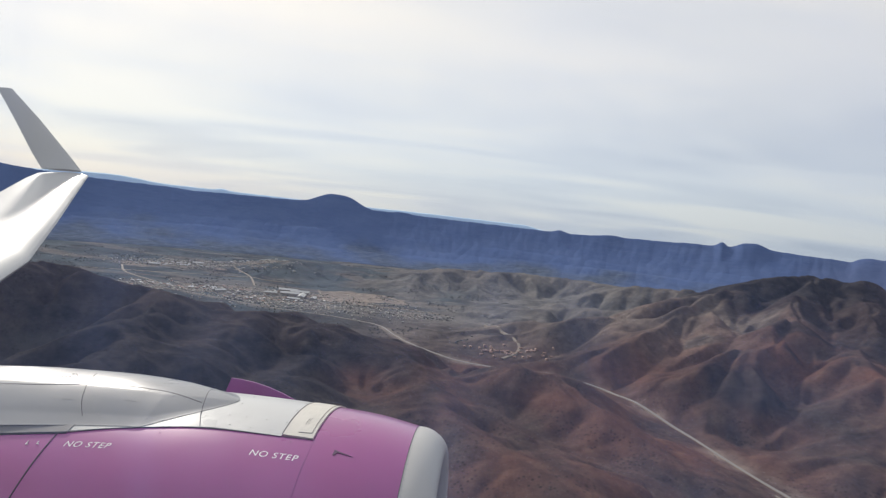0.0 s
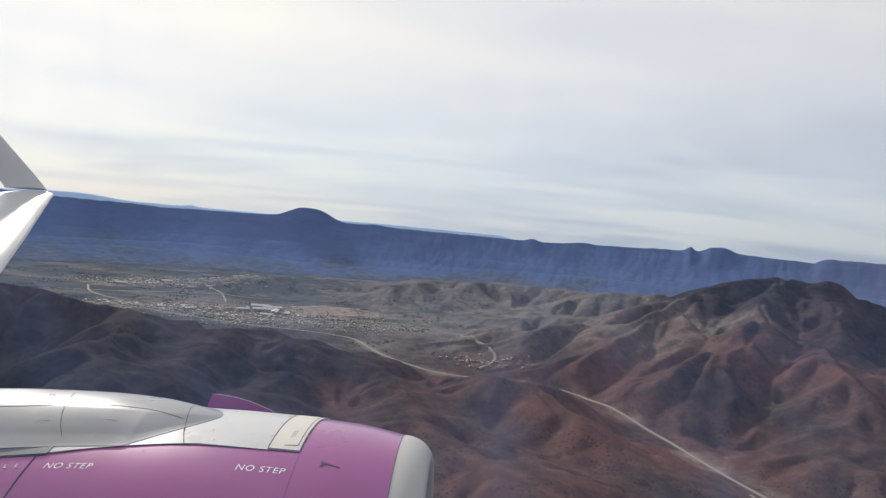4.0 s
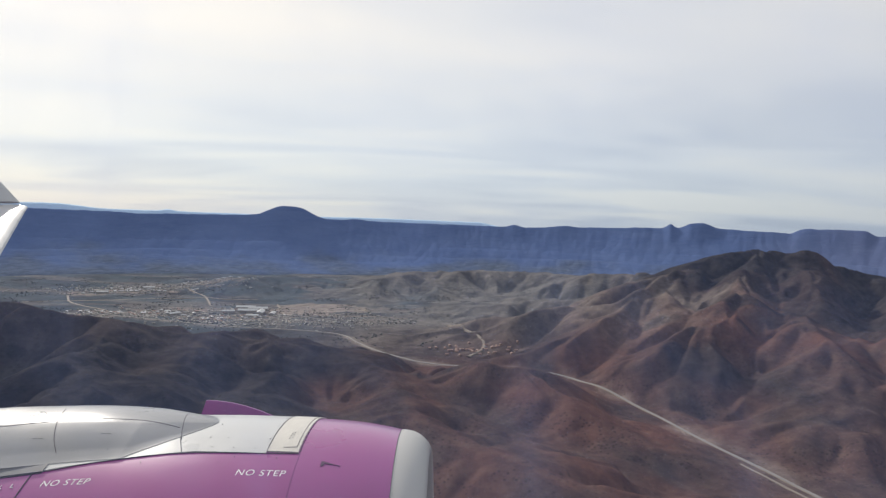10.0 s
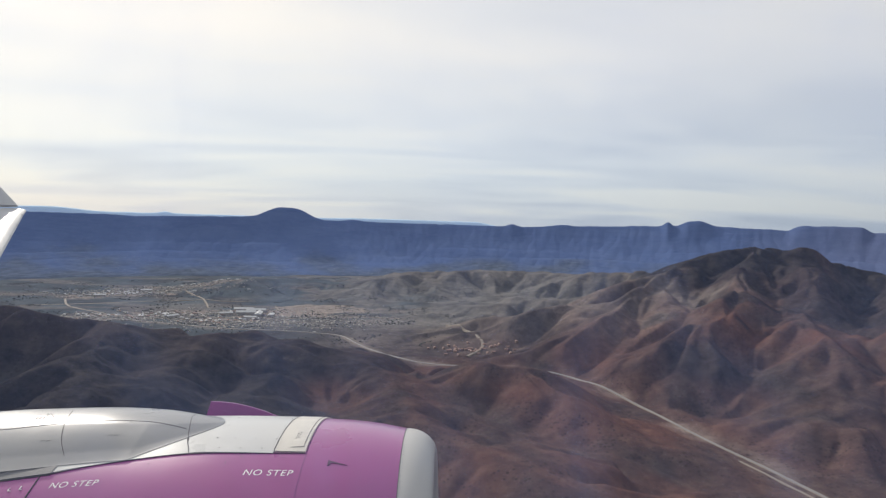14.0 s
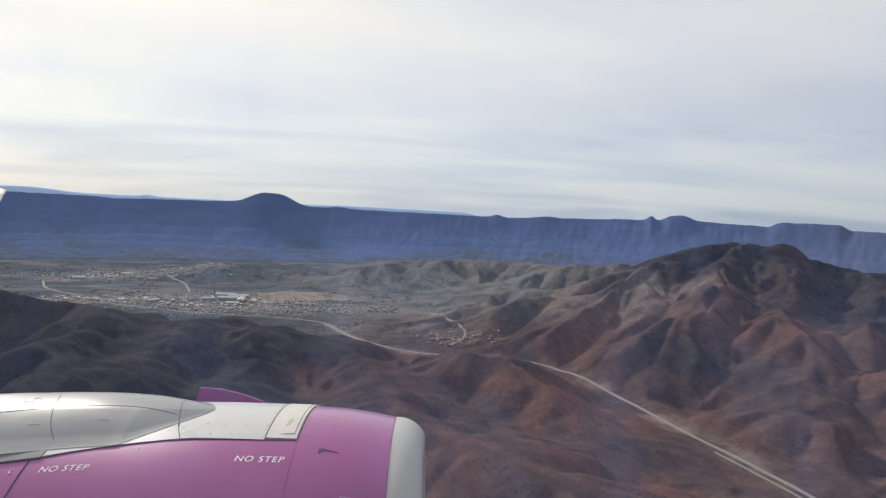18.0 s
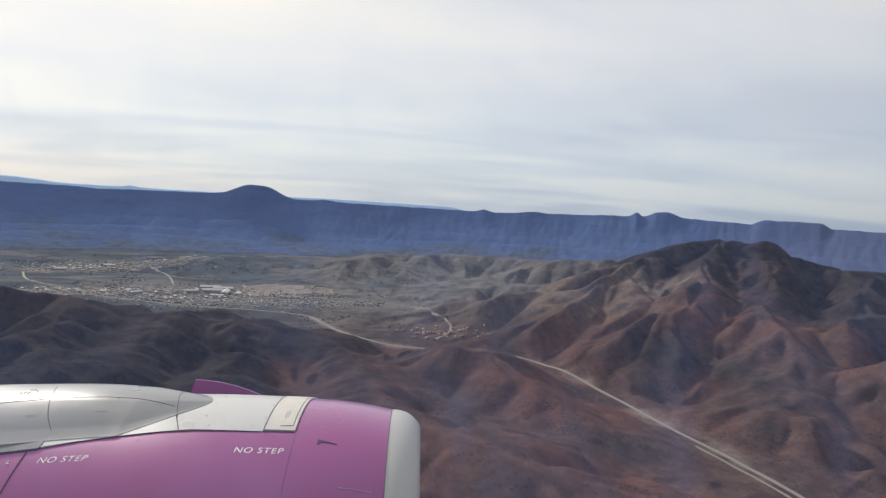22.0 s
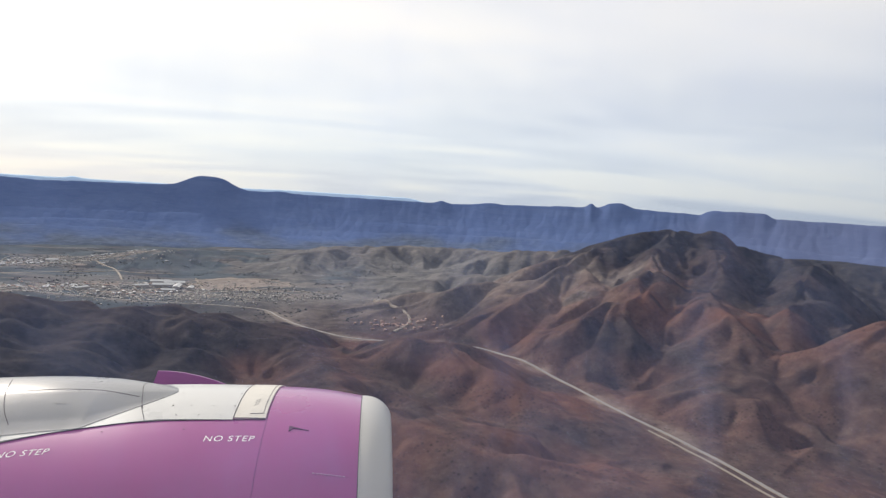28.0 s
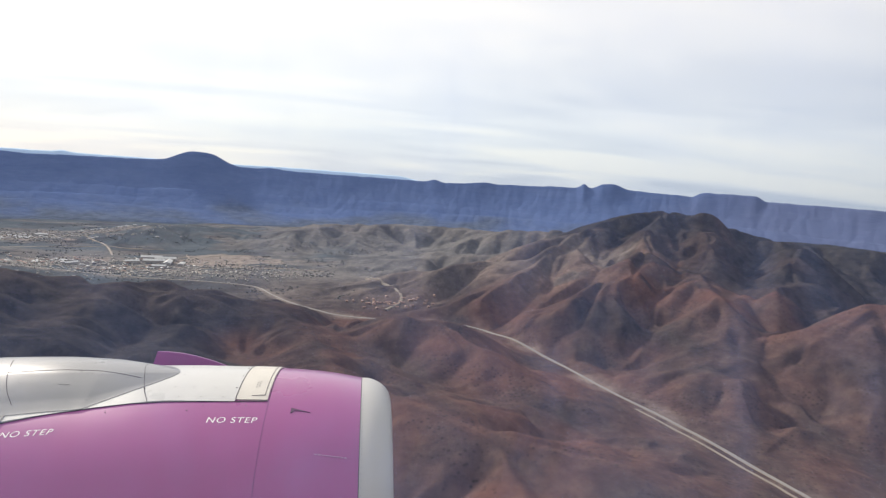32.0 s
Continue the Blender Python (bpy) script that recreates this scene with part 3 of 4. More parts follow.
def ribbon(name, line, wide, lift, mat, label, category="road"):
    bm = bmesh.new()
    line = np.asarray(line)
    way = np.gradient(line, axis=0)
    way /= np.linalg.norm(way, axis=1, keepdims=True)
    side = np.stack([way[:, 1], -way[:, 0]], -1)
    cols = [line + side * wide * s for s in (-0.5, 0.0, 0.5)]
    zs = height(line[:, 0], line[:, 1])
    zs = np.convolve(np.pad(zs, 4, mode="edge"), np.ones(9) / 9, "valid")
    zs = np.maximum(zs, np.max([height(c[:, 0], c[:, 1]) for c in cols], axis=0)) + lift
    rows = []
    for k in range(len(line)):
        top = [bm.verts.new((*c[k], zs[k])) for c in cols]
        low = [bm.verts.new((*(cols[0][k] - side[k] * 2.5), zs[k] - 5)), bm.verts.new((*(cols[2][k] + side[k] * 2.5), zs[k] - 5))]
        rows.append([low[0], *top, low[1]])
    for a, b in zip(rows, rows[1:]):
        for j in range(4):
            bm.faces.new((a[j], a[j + 1], b[j + 1], b[j]))
    me = bpy.data.meshes.new(name)
    bm.to_mesh(me)
    bm.free()
    me.materials.append(mat)
    return tagged(new(name, me), label, category, kind="structure")


ribbon("verge", ROAD_LINE, 8.0, 0.4, TRACK, "strip of trodden pale earth along the highway", "verge")
ribbon("road", ROAD_LINE, 5.0, 0.9, ROAD, "pale two-lane highway on a low embankment through the valley")
lane = np.gradient(ROAD_LINE, axis=0)
lane /= np.linalg.norm(lane, axis=1, keepdims=True)
side_line = (ROAD_LINE + np.stack([lane[:, 1], -lane[:, 0]], -1) * -19)[4:30]
ribbon("service_road", side_line, 4.5, 0.5, TRACK, "earth track running beside the highway")
for pts in ([(-33, 2840), (-29.5, 2870), (-25, 3010), (-19, 3330)], [(-33, 2830), (-32.6, 2600), (-30, 2380)], [(-24, 2960), (-22.5, 2700), (-22, 2480)],
            [(-16.2, 2500), (-15.8, 2330), (-15, 2040)], [(-19.5, 2160), (-16.5, 2430), (-9, 2480)], [(-12, 3830), (-8, 3790), (-4, 3850)], [(-30, 2330), (-25, 2250), (-21.5, 2220), (-18, 2300)], [(-21.5, 2220), (-20.5, 2050)],
            [(-16, 2160), (-12.5, 2200), (-8.5, 2160), (-4, 2100)], [(-17.5, 2300), (-14, 2480), (-9.5, 2420), (-8, 2290), (-12, 2190)], [(-26, 2960), (-20, 3060), (-14, 3350)],
            [(2, 1560), (3.5, 1650), (2.5, 1760), (0, 1900)], [(-36, 2700), (-30, 2660), (-24, 2690), (-18, 2640)]):
    ribbon("track", soft_line(pts, 20), 7, 0.5, TRACK, "pale earth track across the valley floor")

# ---------------------------------------------------------------- the airliner
AIR = held(0, 0, EYE, 0, -3.6, 2.3) @ pose(0, 0, 0, -90)      # x to the nose, y outboard, z up
airliner = new("airliner")
airliner.matrix_world = AIR
tagged(airliner, "airliner in flight with purple engine cowls and white wing", "airliner")


def part(name, bm, mat, parent, label="", smooth=True):
    me = bpy.data.meshes.new(name)
    bm.normal_update()
    bm.to_mesh(me)
    bm.free()
    me.materials.append(mat)
    if smooth:
        me.polygons.foreach_set("use_smooth", [True] * len(me.polygons))
        me.set_sharp_from_angle(angle=radians(35))
    ob = new(name, me)
    ob.parent = parent
    if label:
        tagged(ob, label)
    return ob


YC, ZC = 4.0, -2.33      # the engine's axis
SHAPE_X = [-6.5, -5.0, -4.0, -3.0, -2.2, -1.4, -0.84, -0.55, -0.31, -0.2, -0.13, -0.095, -0.08]
SHAPE_R = [0.75, 1.0, 1.12, 1.19, 1.215, 1.215, 1.20, 1.18, 1.135, 1.098, 1.06, 1.03, 1.0]


def radius(x):
    """The cowl's radius, smoothed along the engine."""
    if x > -0.284:
        k = min(1.0, max(0.0, (-0.08 - x) / 0.204))
        return 1.0 + 0.129 * (1 - (1 - k) ** 2.2) ** 0.7
    return float(np.mean([np.interp(x + d, SHAPE_X, SHAPE_R) for d in (-0.12, -0.06, 0, 0.06, 0.12)]) if x < -0.45
                 else np.interp(x, SHAPE_X, SHAPE_R))


def skin(x, phi, off=0.0):
    """A place on the cowl: phi 90 on top, 180 towards the cabin."""
    r = radius(x) + off
    return Vector((x, YC + r * math.cos(radians(phi)), ZC + r * math.sin(radians(phi))))


def shell(xs, lo, hi, off=0.0, thick=0.012, cols=40, rise=None):
    """A curved plate on the cowl from phi lo(x) to hi(x), with a turned-in rim."""
    bm = bmesh.new()
    grid = []
    for x in xs:
        a, b = (lo(x) if callable(lo) else lo), (hi(x) if callable(hi) else hi)
        row = []
        for j in range(cols + 1):
            u = j / cols
            row.append(bm.verts.new(skin(x, a + (b - a) * u, off + (rise(x, 2 * u - 1) if rise else 0))))
        grid.append(row)
    for r0, r1 in zip(grid, grid[1:]):
        for j in range(cols):
            bm.faces.new((r0[j], r0[j + 1], r1[j + 1], r1[j]))
    axis = Vector((0, YC, ZC))

    def rim(line):
        low = [bm.verts.new(v.co + (Vector((v.co.x, YC, ZC)) - v.co).normalized() * thick) for v in line]
        for k in range(len(line) - 1):
            bm.faces.new((line[k], line[k + 1], low[k + 1], low[k]))
    rim(grid[0])
    rim(grid[-1])
    if abs((hi(xs[0]) if callable(hi) else hi) - (lo(xs[0]) if callable(lo) else lo)) < 359:
        rim([r[0] for r in grid])
        rim([r[-1] for r in grid])
    else:
        bmesh.ops.remove_doubles(bm, verts=bm.verts, dist=1e-5)
    bmesh.ops.recalc_face_normals(bm, faces=bm.faces)
    return bm


def steps(a, b, n):
    return [a + (b - a) * k / n for k in range(n + 1)]


def seam(pts, wide, parent, name="seam", mat=None, off=0.0035):
    """A thin dark line laid along (x, phi) places on the cowl."""
    bm = bmesh.new()
    dense = []
    for (x0, p0), (x1, p1) in zip(pts, pts[1:]):
        n = max(2, int(max(abs(x1 - x0) / 0.03, abs(p1 - p0) / 2)))
        dense += [(x0 + (x1 - x0) * k / n, p0 + (p1 - p0) * k / n) for k in range(n)]
    dense.append(pts[-1])
    rows = []
    for k, (x, p) in enumerate(dense):
        a, b = dense[max(0, k - 1)], dense[min(len(dense) - 1, k + 1)]
        dx, dp = b[0] - a[0], radians(b[1] - a[1]) * 1.2
        n = math.hypot(dx, dp) or 1
        ox, op = -dp / n * wide / 2, math.degrees(dx / n * wide / 2 / 1.2)
        h = off(x, p) if callable(off) else off
        rows.append([bm.verts.new(skin(x + ox, p + op, h)), bm.verts.new(skin(x - ox, p - op, h)),
                     bm.verts.new(skin(x - ox, p - op, h - 0.003)), bm.verts.new(skin(x + ox, p + op, h - 0.003))])
    for a, b in zip(rows, rows[1:]):
        for j in range(4):
            bm.faces.new((a[j], a[(j + 1) % 4], b[(j + 1) % 4], b[j]))
    bmesh.ops.recalc_face_normals(bm, faces=bm.faces)
    return part(name, bm, mat or SEAM, parent)


def screw_mesh():
    bm = bmesh.new()
    bmesh.ops.create_cone(bm, cap_ends=True, segments=8, radius1=0.0052, radius2=0.0042, depth=0.003)
    me = bpy.data.meshes.new("screw")
    bm.to_mesh(me)
    bm.free()
    me.materials.append(SCREW)
    return me


SCREW_MESH = screw_mesh()


def screw(x, phi, parent, off=0.004, size=0.75):
    ob = new("screw", SCREW_MESH)
    ob.parent = parent
    p = skin(x, phi, off)
    n = Vector((0, math.cos(radians(phi)), math.sin(radians(phi))))
    ob.matrix_local = Matrix.Translation(p) @ n.to_track_quat("Z", "Y").to_matrix().to_4x4() @ Matrix.Diagonal((size, size, 1, 1))
    return ob


# cowls
inlet_cowl = part("inlet_cowl", shell(steps(-0.842, -0.284, 24), 0, 360, cols=144), PURPLE, airliner, "glossy purple inlet cowl")
fan_cowl = part("fan_cowl", shell(steps(-2.33, -0.846, 50), 0, 360, cols=144), PURPLE, airliner, "glossy purple fan cowl")
rear_cowl = part("reverser_cowl", shell(steps(-5.2, -2.335, 40), 0, 360, cols=120), PURPLE, airliner, "purple thrust reverser cowl")


def lip():
    bm = bmesh.new()
    outer = [(x, radius(x)) for x in steps(-0.281, -0.08, 26)]
    inner = [(-0.084, 0.975), (-0.10, 0.945), (-0.14, 0.915), (-0.22, 0.89), (-0.34, 0.88)]
    rings = []
    for x, r in outer + inner:
        rings.append([bm.verts.new((x, YC + r * math.cos(a), ZC + r * math.sin(a))) for a in (2 * math.pi * k / 160 for k in range(160))])
    for a, b in zip(rings, rings[1:]):
        for j in range(160):
            bm.faces.new((a[j], a[(j + 1) % 160], b[(j + 1) % 160], b[j]))
    bmesh.ops.recalc_face_normals(bm, faces=bm.faces)
    return bm


inlet_lip = part("inlet_lip", lip(), LIP_METAL, airliner, "bare light grey metal inlet lip")


def barrel():
    bm = bmesh.new()
    rings = []
    for x, r in ((-0.34, 0.88), (-0.8, 0.90), (-1.3, 0.96), (-1.32, 0.3), (-1.1, 0.12), (-0.95, 0.01)):
        rings.append([bm.verts.new((x, YC + r * math.cos(a), ZC + r * math.sin(a))) for a in (2 * math.pi * k / 72 for k in range(72))])
    for a, b in zip(rings, rings[1:]):
        for j in range(72):
            bm.faces.new((a[j], b[j], b[(j + 1) % 72], a[(j + 1) % 72]))
    return bm


part("inlet_barrel", barrel(), BARREL, airliner, "grey inlet barrel with closed fan disc")
seam([(-0.2825, p) for p in range(40, 232, 4)], 0.004, inlet_lip)
for p in range(100, 190, 2):
    screw(-0.268, p + 0.3, inlet_lip, 0.0002, 0.5)
seam([(-0.844, p) for p in range(108, 232, 4)], 0.0035, fan_cowl, mat=PURPLE_DARK, off=0.001)
seam([(-2.3325, p) for p in range(108, 232, 4)], 0.006, fan_cowl)

# grey panels on top
upper_panel = part("upper_panel", shell(steps(-2.29, -1.043, 40), 66, lambda x: 109.0 + 8.0 * max(0, (-1.45 - x) / 0.85) ** 1.3, 0.006, cols=48),
                   PANEL_WHITE, airliner, "light grey upper panel")
seam([(-0.85, 108.6), (-1.04, 108.9), (-1.45, 109.4), (-1.65, 110.2), (-1.8, 111.6), (-2.05, 114.1), (-2.29, 117.3)], 0.0045, upper_panel, off=0.0045)
seam([(-1.545, 109.4), (-1.60, 104), (-1.63, 100.5)], 0.004, upper_panel, off=0.0085)
access = part("access_panel", shell(steps(-1.039, -0.852, 10), 66, 108.2, 0.008, cols=40), CREAM, airliner, "worn cream access panel with soot smudges")
seam([(-1.041, p) for p in range(68, 110, 2)], 0.004, access, off=0.010)
seam([(-0.872, p) for p in range(70, 107, 2)], 0.0022, access, off=0.0105)
seam([(-0.872, 106), (-0.95, 106.4)], 0.002, access, off=0.0105)
for x in steps(-1.38, -1.12, 2):
    screw(x, 107.0, upper_panel, 0.007)
    screw(x + 0.06, 102.0, upper_panel, 0.007)
for p in range(84, 108, 9):
    screw(-1.06, p, upper_panel, 0.008)
    screw(-1.43, p, upper_panel, 0.008)
for p in (98, 99.5, 101):
    screw(-0.925, p, access, 0.010)
    screw(-0.94, p + 0.6, access, 0.010)

# pylon fairing: a long blister over the top


def bulk(x):
    t = min(1.0, max(0.0, (-1.47 - x) / 1.0))
    return 0.084 * (1 - (1 - t) ** 2.1) ** 0.9 * (1 - 0.10 * max(0, (-2.6 - x)))


def spread(x):
    t = min(1.0, max(0.0, (-1.47 - x) / 0.42))
    return 20.0 * t ** 0.62 + 3.0 * min(1.0, max(0.0, (-1.6 - x) / 0.6655)) ** 1.3


def hump(u):
    """Across the blister: a flat crown and straight flanks."""
    u = abs(u)
    if u < 0.34:
        return 1 - 0.10 * (u / 0.34) ** 2
    return 0.05 + 0.85 * (0.86 - u) / 0.52 if u < 0.80 else 0.148 * ((1 - u) / 0.2) ** 1.5


def nose_hi(x):
    return 91.5 + spread(x)


def body_hi(x):
    return min(122.0, 114.5 + 7.0 * (-2.266 - x))


def on_nose(x, p):
    u = (p - 91.5) / max(0.5, spread(x))
    return 0.009 + bulk(x) * max(0.0, hump(min(1, max(-1, u))))


def on_body(x, p):
    u = (p - 91.5) / (body_hi(x) - 91.5) if p > 91.5 else (91.5 - p) / 23.0
    return 0.009 + 0.020 * min(1, max(0.0, -2.2655 - x) / 0.6) * min(1.0, abs(u)) + bulk(x) * max(0.0, hump(min(1, abs(u))))


def blister(xs, lo, hi, on, thick):
    bm = bmesh.new()
    grid = []
    for x in xs:
        a, b = lo(x), hi(x)
        grid.append([bm.verts.new(skin(x, a + (b - a) * j / 72, on(x, a + (b - a) * j / 72))) for j in range(73)])
    for r0, r1 in zip(grid, grid[1:]):
        for j in range(72):
            bm.faces.new((r0[j], r0[j + 1], r1[j + 1], r1[j]))
    for line in ([r[0] for r in grid], [r[-1] for r in grid]):
        low = [bm.verts.new(v.co + (Vector((v.co.x, YC, ZC)) - v.co).normalized() * thick) for v in line]
        for k in range(len(line) - 1):
            bm.faces.new((line[k], line[k + 1], low[k + 1], low[k]))
    bmesh.ops.recalc_face_normals(bm, faces=bm.faces)
    return bm


fairing_front = part("fairing_nose", blister(steps(-2.2655, -1.472, 60), lambda x: 91.5 - spread(x), nose_hi, on_nose, 0.006),
                     GREY_PAINT, airliner, "smooth light grey pylon fairing nose")
fairing_rear = part("fairing_body", blister(steps(-5.2, -2.2655, 70), lambda x: 68.5, body_hi, on_body, 0.03),
                    GREY_PAINT, airliner, "light grey pylon fairing body with an overhanging edge")
ledge = part("pylon_ledge", shell(steps(-5.2, -2.275, 40), lambda x: body_hi(x) - 3, lambda x: body_hi(x) + 2.6, 0.010, 0.012, 8), GREY_DARK, airliner,
             "dark grey ledge under the fairing edge")
seam([(x, body_hi(x) + 2.8) for x in steps(-3.2, -2.28, 12)], 0.008, ledge)

seam([(-1.66, 98.2), (-1.9, 97.2), (-2.1, 97.6), (-2.264, 98.6)], 0.003, fairing_front, off=lambda a, b: on_nose(a, b) + 0.0015)
seam([(-2.266, 98.6), (-2.45, 99.6), (-2.7, 101.5), (-3.2, 104)], 0.003, fairing_rear, off=lambda a, b: on_body(a, b) + 0.0015)
seam([(-2.275, 111), (-2.29, 110), (-2.315, 108.5), (-2.345, 106.5), (-2.375, 104), (-2.405, 101), (-2.43, 98), (-2.452, 95.5), (-2.475, 93), (-2.5, 90)], 0.0036, fairing_rear, off=lambda a, b: on_body(a, b) + 0.0015)
seam([(-1.60, 103.5), (-1.63, 100), (-1.655, 96), (-1.69, 91), (-1.70, 86)], 0.0032, fairing_front, off=lambda a, b: on_nose(a, b) + 0.0015)
seam([(-2.47, 100.0), (-2.50, 97.5), (-2.62, 92)], 0.003, fairing_rear, off=lambda a, b: on_body(a, b) + 0.0015)
for k in range(5):
    x = -1.74 - 0.10 * k
    screw(x, 98.8, fairing_front, on_nose(x, 98.8) - 0.001)
    screw(x - 0.05, 108.6 + 0.25 * k, fairing_front, on_nose(x - 0.05, 108.6 + 0.25 * k))
for x in (-2.235, -2.305):
    for p in (100.5, 103.5, 106.5):
        on = on_nose if x > -2.26 else on_body
        screw(x, p, fairing_front if x > -2.26 else fairing_rear, on(x, p) - 0.001)
for k in range(5):
    x = -2.36 - 0.10 * k
    screw(x, 108.5 + 0.7 * k, fairing_rear, on_body(x, 108.5 + 0.7 * k) - 0.001)
for k in range(3):
    x = -2.60 - 0.024 * k
    seam([(x, 97.0), (x - 0.008, 95.0)], 0.011, fairing_rear, "stencil_bar", off=lambda a, b: on_body(a, b) + 0.001)
for x in (-2.03, -2.065):
    seam([(x, 103.6), (x - 0.025, 103.7)], 0.006, fairing_front, "stencil_bar", GREY_DARK, off=lambda a, b: on_nose(a, b) + 0.001)
for x in (-2.42, -2.455):
    seam([(x, 106.0), (x - 0.025, 106.1)], 0.006, fairing_rear, "stencil_bar", GREY_DARK, off=lambda a, b: on_body(a, b) + 0.001)


def plate(outline, y0, y1, lean=0.0):
    """A flat plate with a bevelled rim from an outline in x and z."""
    bm = bmesh.new()
    a = [bm.verts.new((x, y0 + lean * (z - outline[0][1]), z)) for x, z in outline]
    b = [bm.verts.new((x, y1 + lean * (z - outline[0][1]), z)) for x, z in outline]
    bm.faces.new(a)
    bm.faces.new(b[::-1])
    for k in range(len(a)):
        n = (k + 1) % len(a)
        bm.faces.new((a[k], b[k], b[n], a[n]))
    bmesh.ops.recalc_face_normals(bm, faces=bm.faces)
    bmesh.ops.bevel(bm, geom=[e for e in bm.edges if abs(e.verts[0].co.y - e.verts[1].co.y) < 1e-3], offset=0.003, segments=1, affect="EDGES")
    return bm


# strake: a fin on the outboard shoulder
fin = [(-1.97, -1.52), (-1.873, -1.155), (-1.80, -1.157), (-1.68, -1.170), (-1.56, -1.195), (-1.44, -1.23), (-1.33, -1.27), (-1.2, -1.34), (-1.1, -1.44), (-1.1, -1.52)]
part("strake", plate(fin, 4.66, 4.676, 0.25), PURPLE_DARK, airliner, "purple sheet-metal strake", smooth=False)

# pressure port: a small dark wedge-shaped scoop
bm = bmesh.new()
tri = [(-0.700, 111.2), (-0.702, 113.3), (-0.690, 113.2), (-0.680, 112.2), (-0.585, 112.7)]
top = [bm.verts.new(skin(x, p, 0.004)) for x, p in tri]
low = [bm.verts.new(skin(x, p, -0.02)) for x, p in tri]
bm.faces.new(top)
for k in range(5):
    bm.faces.new((top[k], low[k], low[(k + 1) % 5], top[(k + 1) % 5]))
bmesh.ops.recalc_face_normals(bm, faces=bm.faces)
part("drain_scoop", bm, SCOOP, airliner, "dark purple wedge-shaped scoop", smooth=False)


def lettering(words, x0, phi0, wide, slope=0.0, parent=None):
    """Stencilled capitals wrapped onto the cowl, x0 and phi0 at the foot of the first letter."""
    cu = bpy.data.curves.new("words", "FONT")
    cu.body, cu.size, cu.space_character = words, 1.0, 1.12
    ob = bpy.data.objects.new("words", cu)
    scene.collection.objects.link(ob)
    bpy.context.view_layer.update()
    me = bpy.data.meshes.new_from_object(ob.evaluated_get(bpy.context.evaluated_depsgraph_get()))
    bpy.data.objects.remove(ob)
    bm = bmesh.new()
    bm.from_mesh(me)
    lo, hi = min(v.co.x for v in bm.verts), max(v.co.x for v in bm.verts)
    k = wide / (hi - lo)
    for v in bm.verts:
        u, w = (v.co.x - lo) * k, v.co.y * k * 0.92
        x = x0 + u + 0.12 * w
        v.co = skin(x, phi0 - math.degrees(w / radius(x)) + slope * u, 0.0012)
    bm.verts.ensure_lookup_table()
    seen = set()
    for v0 in bm.verts:
        if v0 in seen:
            continue
        island, todo = {v0}, [v0]
        while todo:
            for e in todo.pop().link_edges:
                for v in e.verts:
                    if v not in island:
                        island.add(v)
                        todo.append(v)
        seen |= island
        one = bmesh.new()
        made = {v: one.verts.new(v.co) for v in island}
        for f in {f for v in island for f in v.link_faces}:
            one.faces.new([made[v] for v in f.verts])
        part("letter", one, LETTER, parent, "white stencilled letter", smooth=False)
    bm.free()


lettering("NO STEP", -1.168, 117.5, 0.28, 0.0, fan_cowl)
lettering("NO STEP", -2.236, 121.9, 0.262, -3.5, fan_cowl)
for k, (x, p) in enumerate(((-2.46, 122.4), (-2.40, 122.0))):
    seam([(x, p), (x + 0.003, p - 1.0)], 0.004, rear_cowl, "stencil_bar", LETTER)
    seam([(x, p), (x + 0.016, p)], 0.004, rear_cowl, "stencil_bar", LETTER)
for k in range(9):
    x = -0.535 + 0.021 * k
    seam([(x, 127.3 + 0.06 * k), (x + 0.015, 127.4 + 0.06 * k)], 0.007, inlet_cowl, "stencil_bar", FAINT)
for x, p in ((-1.22, 110.6), (-1.75, 113.4), (-1.3, 112.9), (-0.97, 110.6)):
    screw(x, p, fan_cowl, 0.001)


# wing: root out of view, tip and upturned sharklet
def loft(sections):
    """Skins a row of closed sections of equal count."""
    bm = bmesh.new()
    rows = [[bm.verts.new(p) for p in s] for s in sections]
    n = len(rows[0])
    for a, b in zip(rows, rows[1:]):
        for j in range(n):
            bm.faces.new((a[j], a[(j + 1) % n], b[(j + 1) % n], b[j]))
    bm.faces.new(rows[0][::-1])
    bm.faces.new(rows[-1])
    bmesh.ops.recalc_face_normals(bm, faces=bm.faces)
    return bm


def aerofoil(lead, chord, thick, up_dir, back=Vector((-1, 0, 0)), n=14):
    """A wing section from its leading edge, running aft."""
    pts = []
    for k in range(2 * n):
        a = math.pi * 2 * k / (2 * n)
        c = 0.5 * (1 - math.cos(a))
        t = thick * 2.6 * (math.sqrt(c) * (1 - c)) * (1 if a <= math.pi else -0.8)
        pts.append(lead + back * (c * chord) + up_dir * t)
    return pts


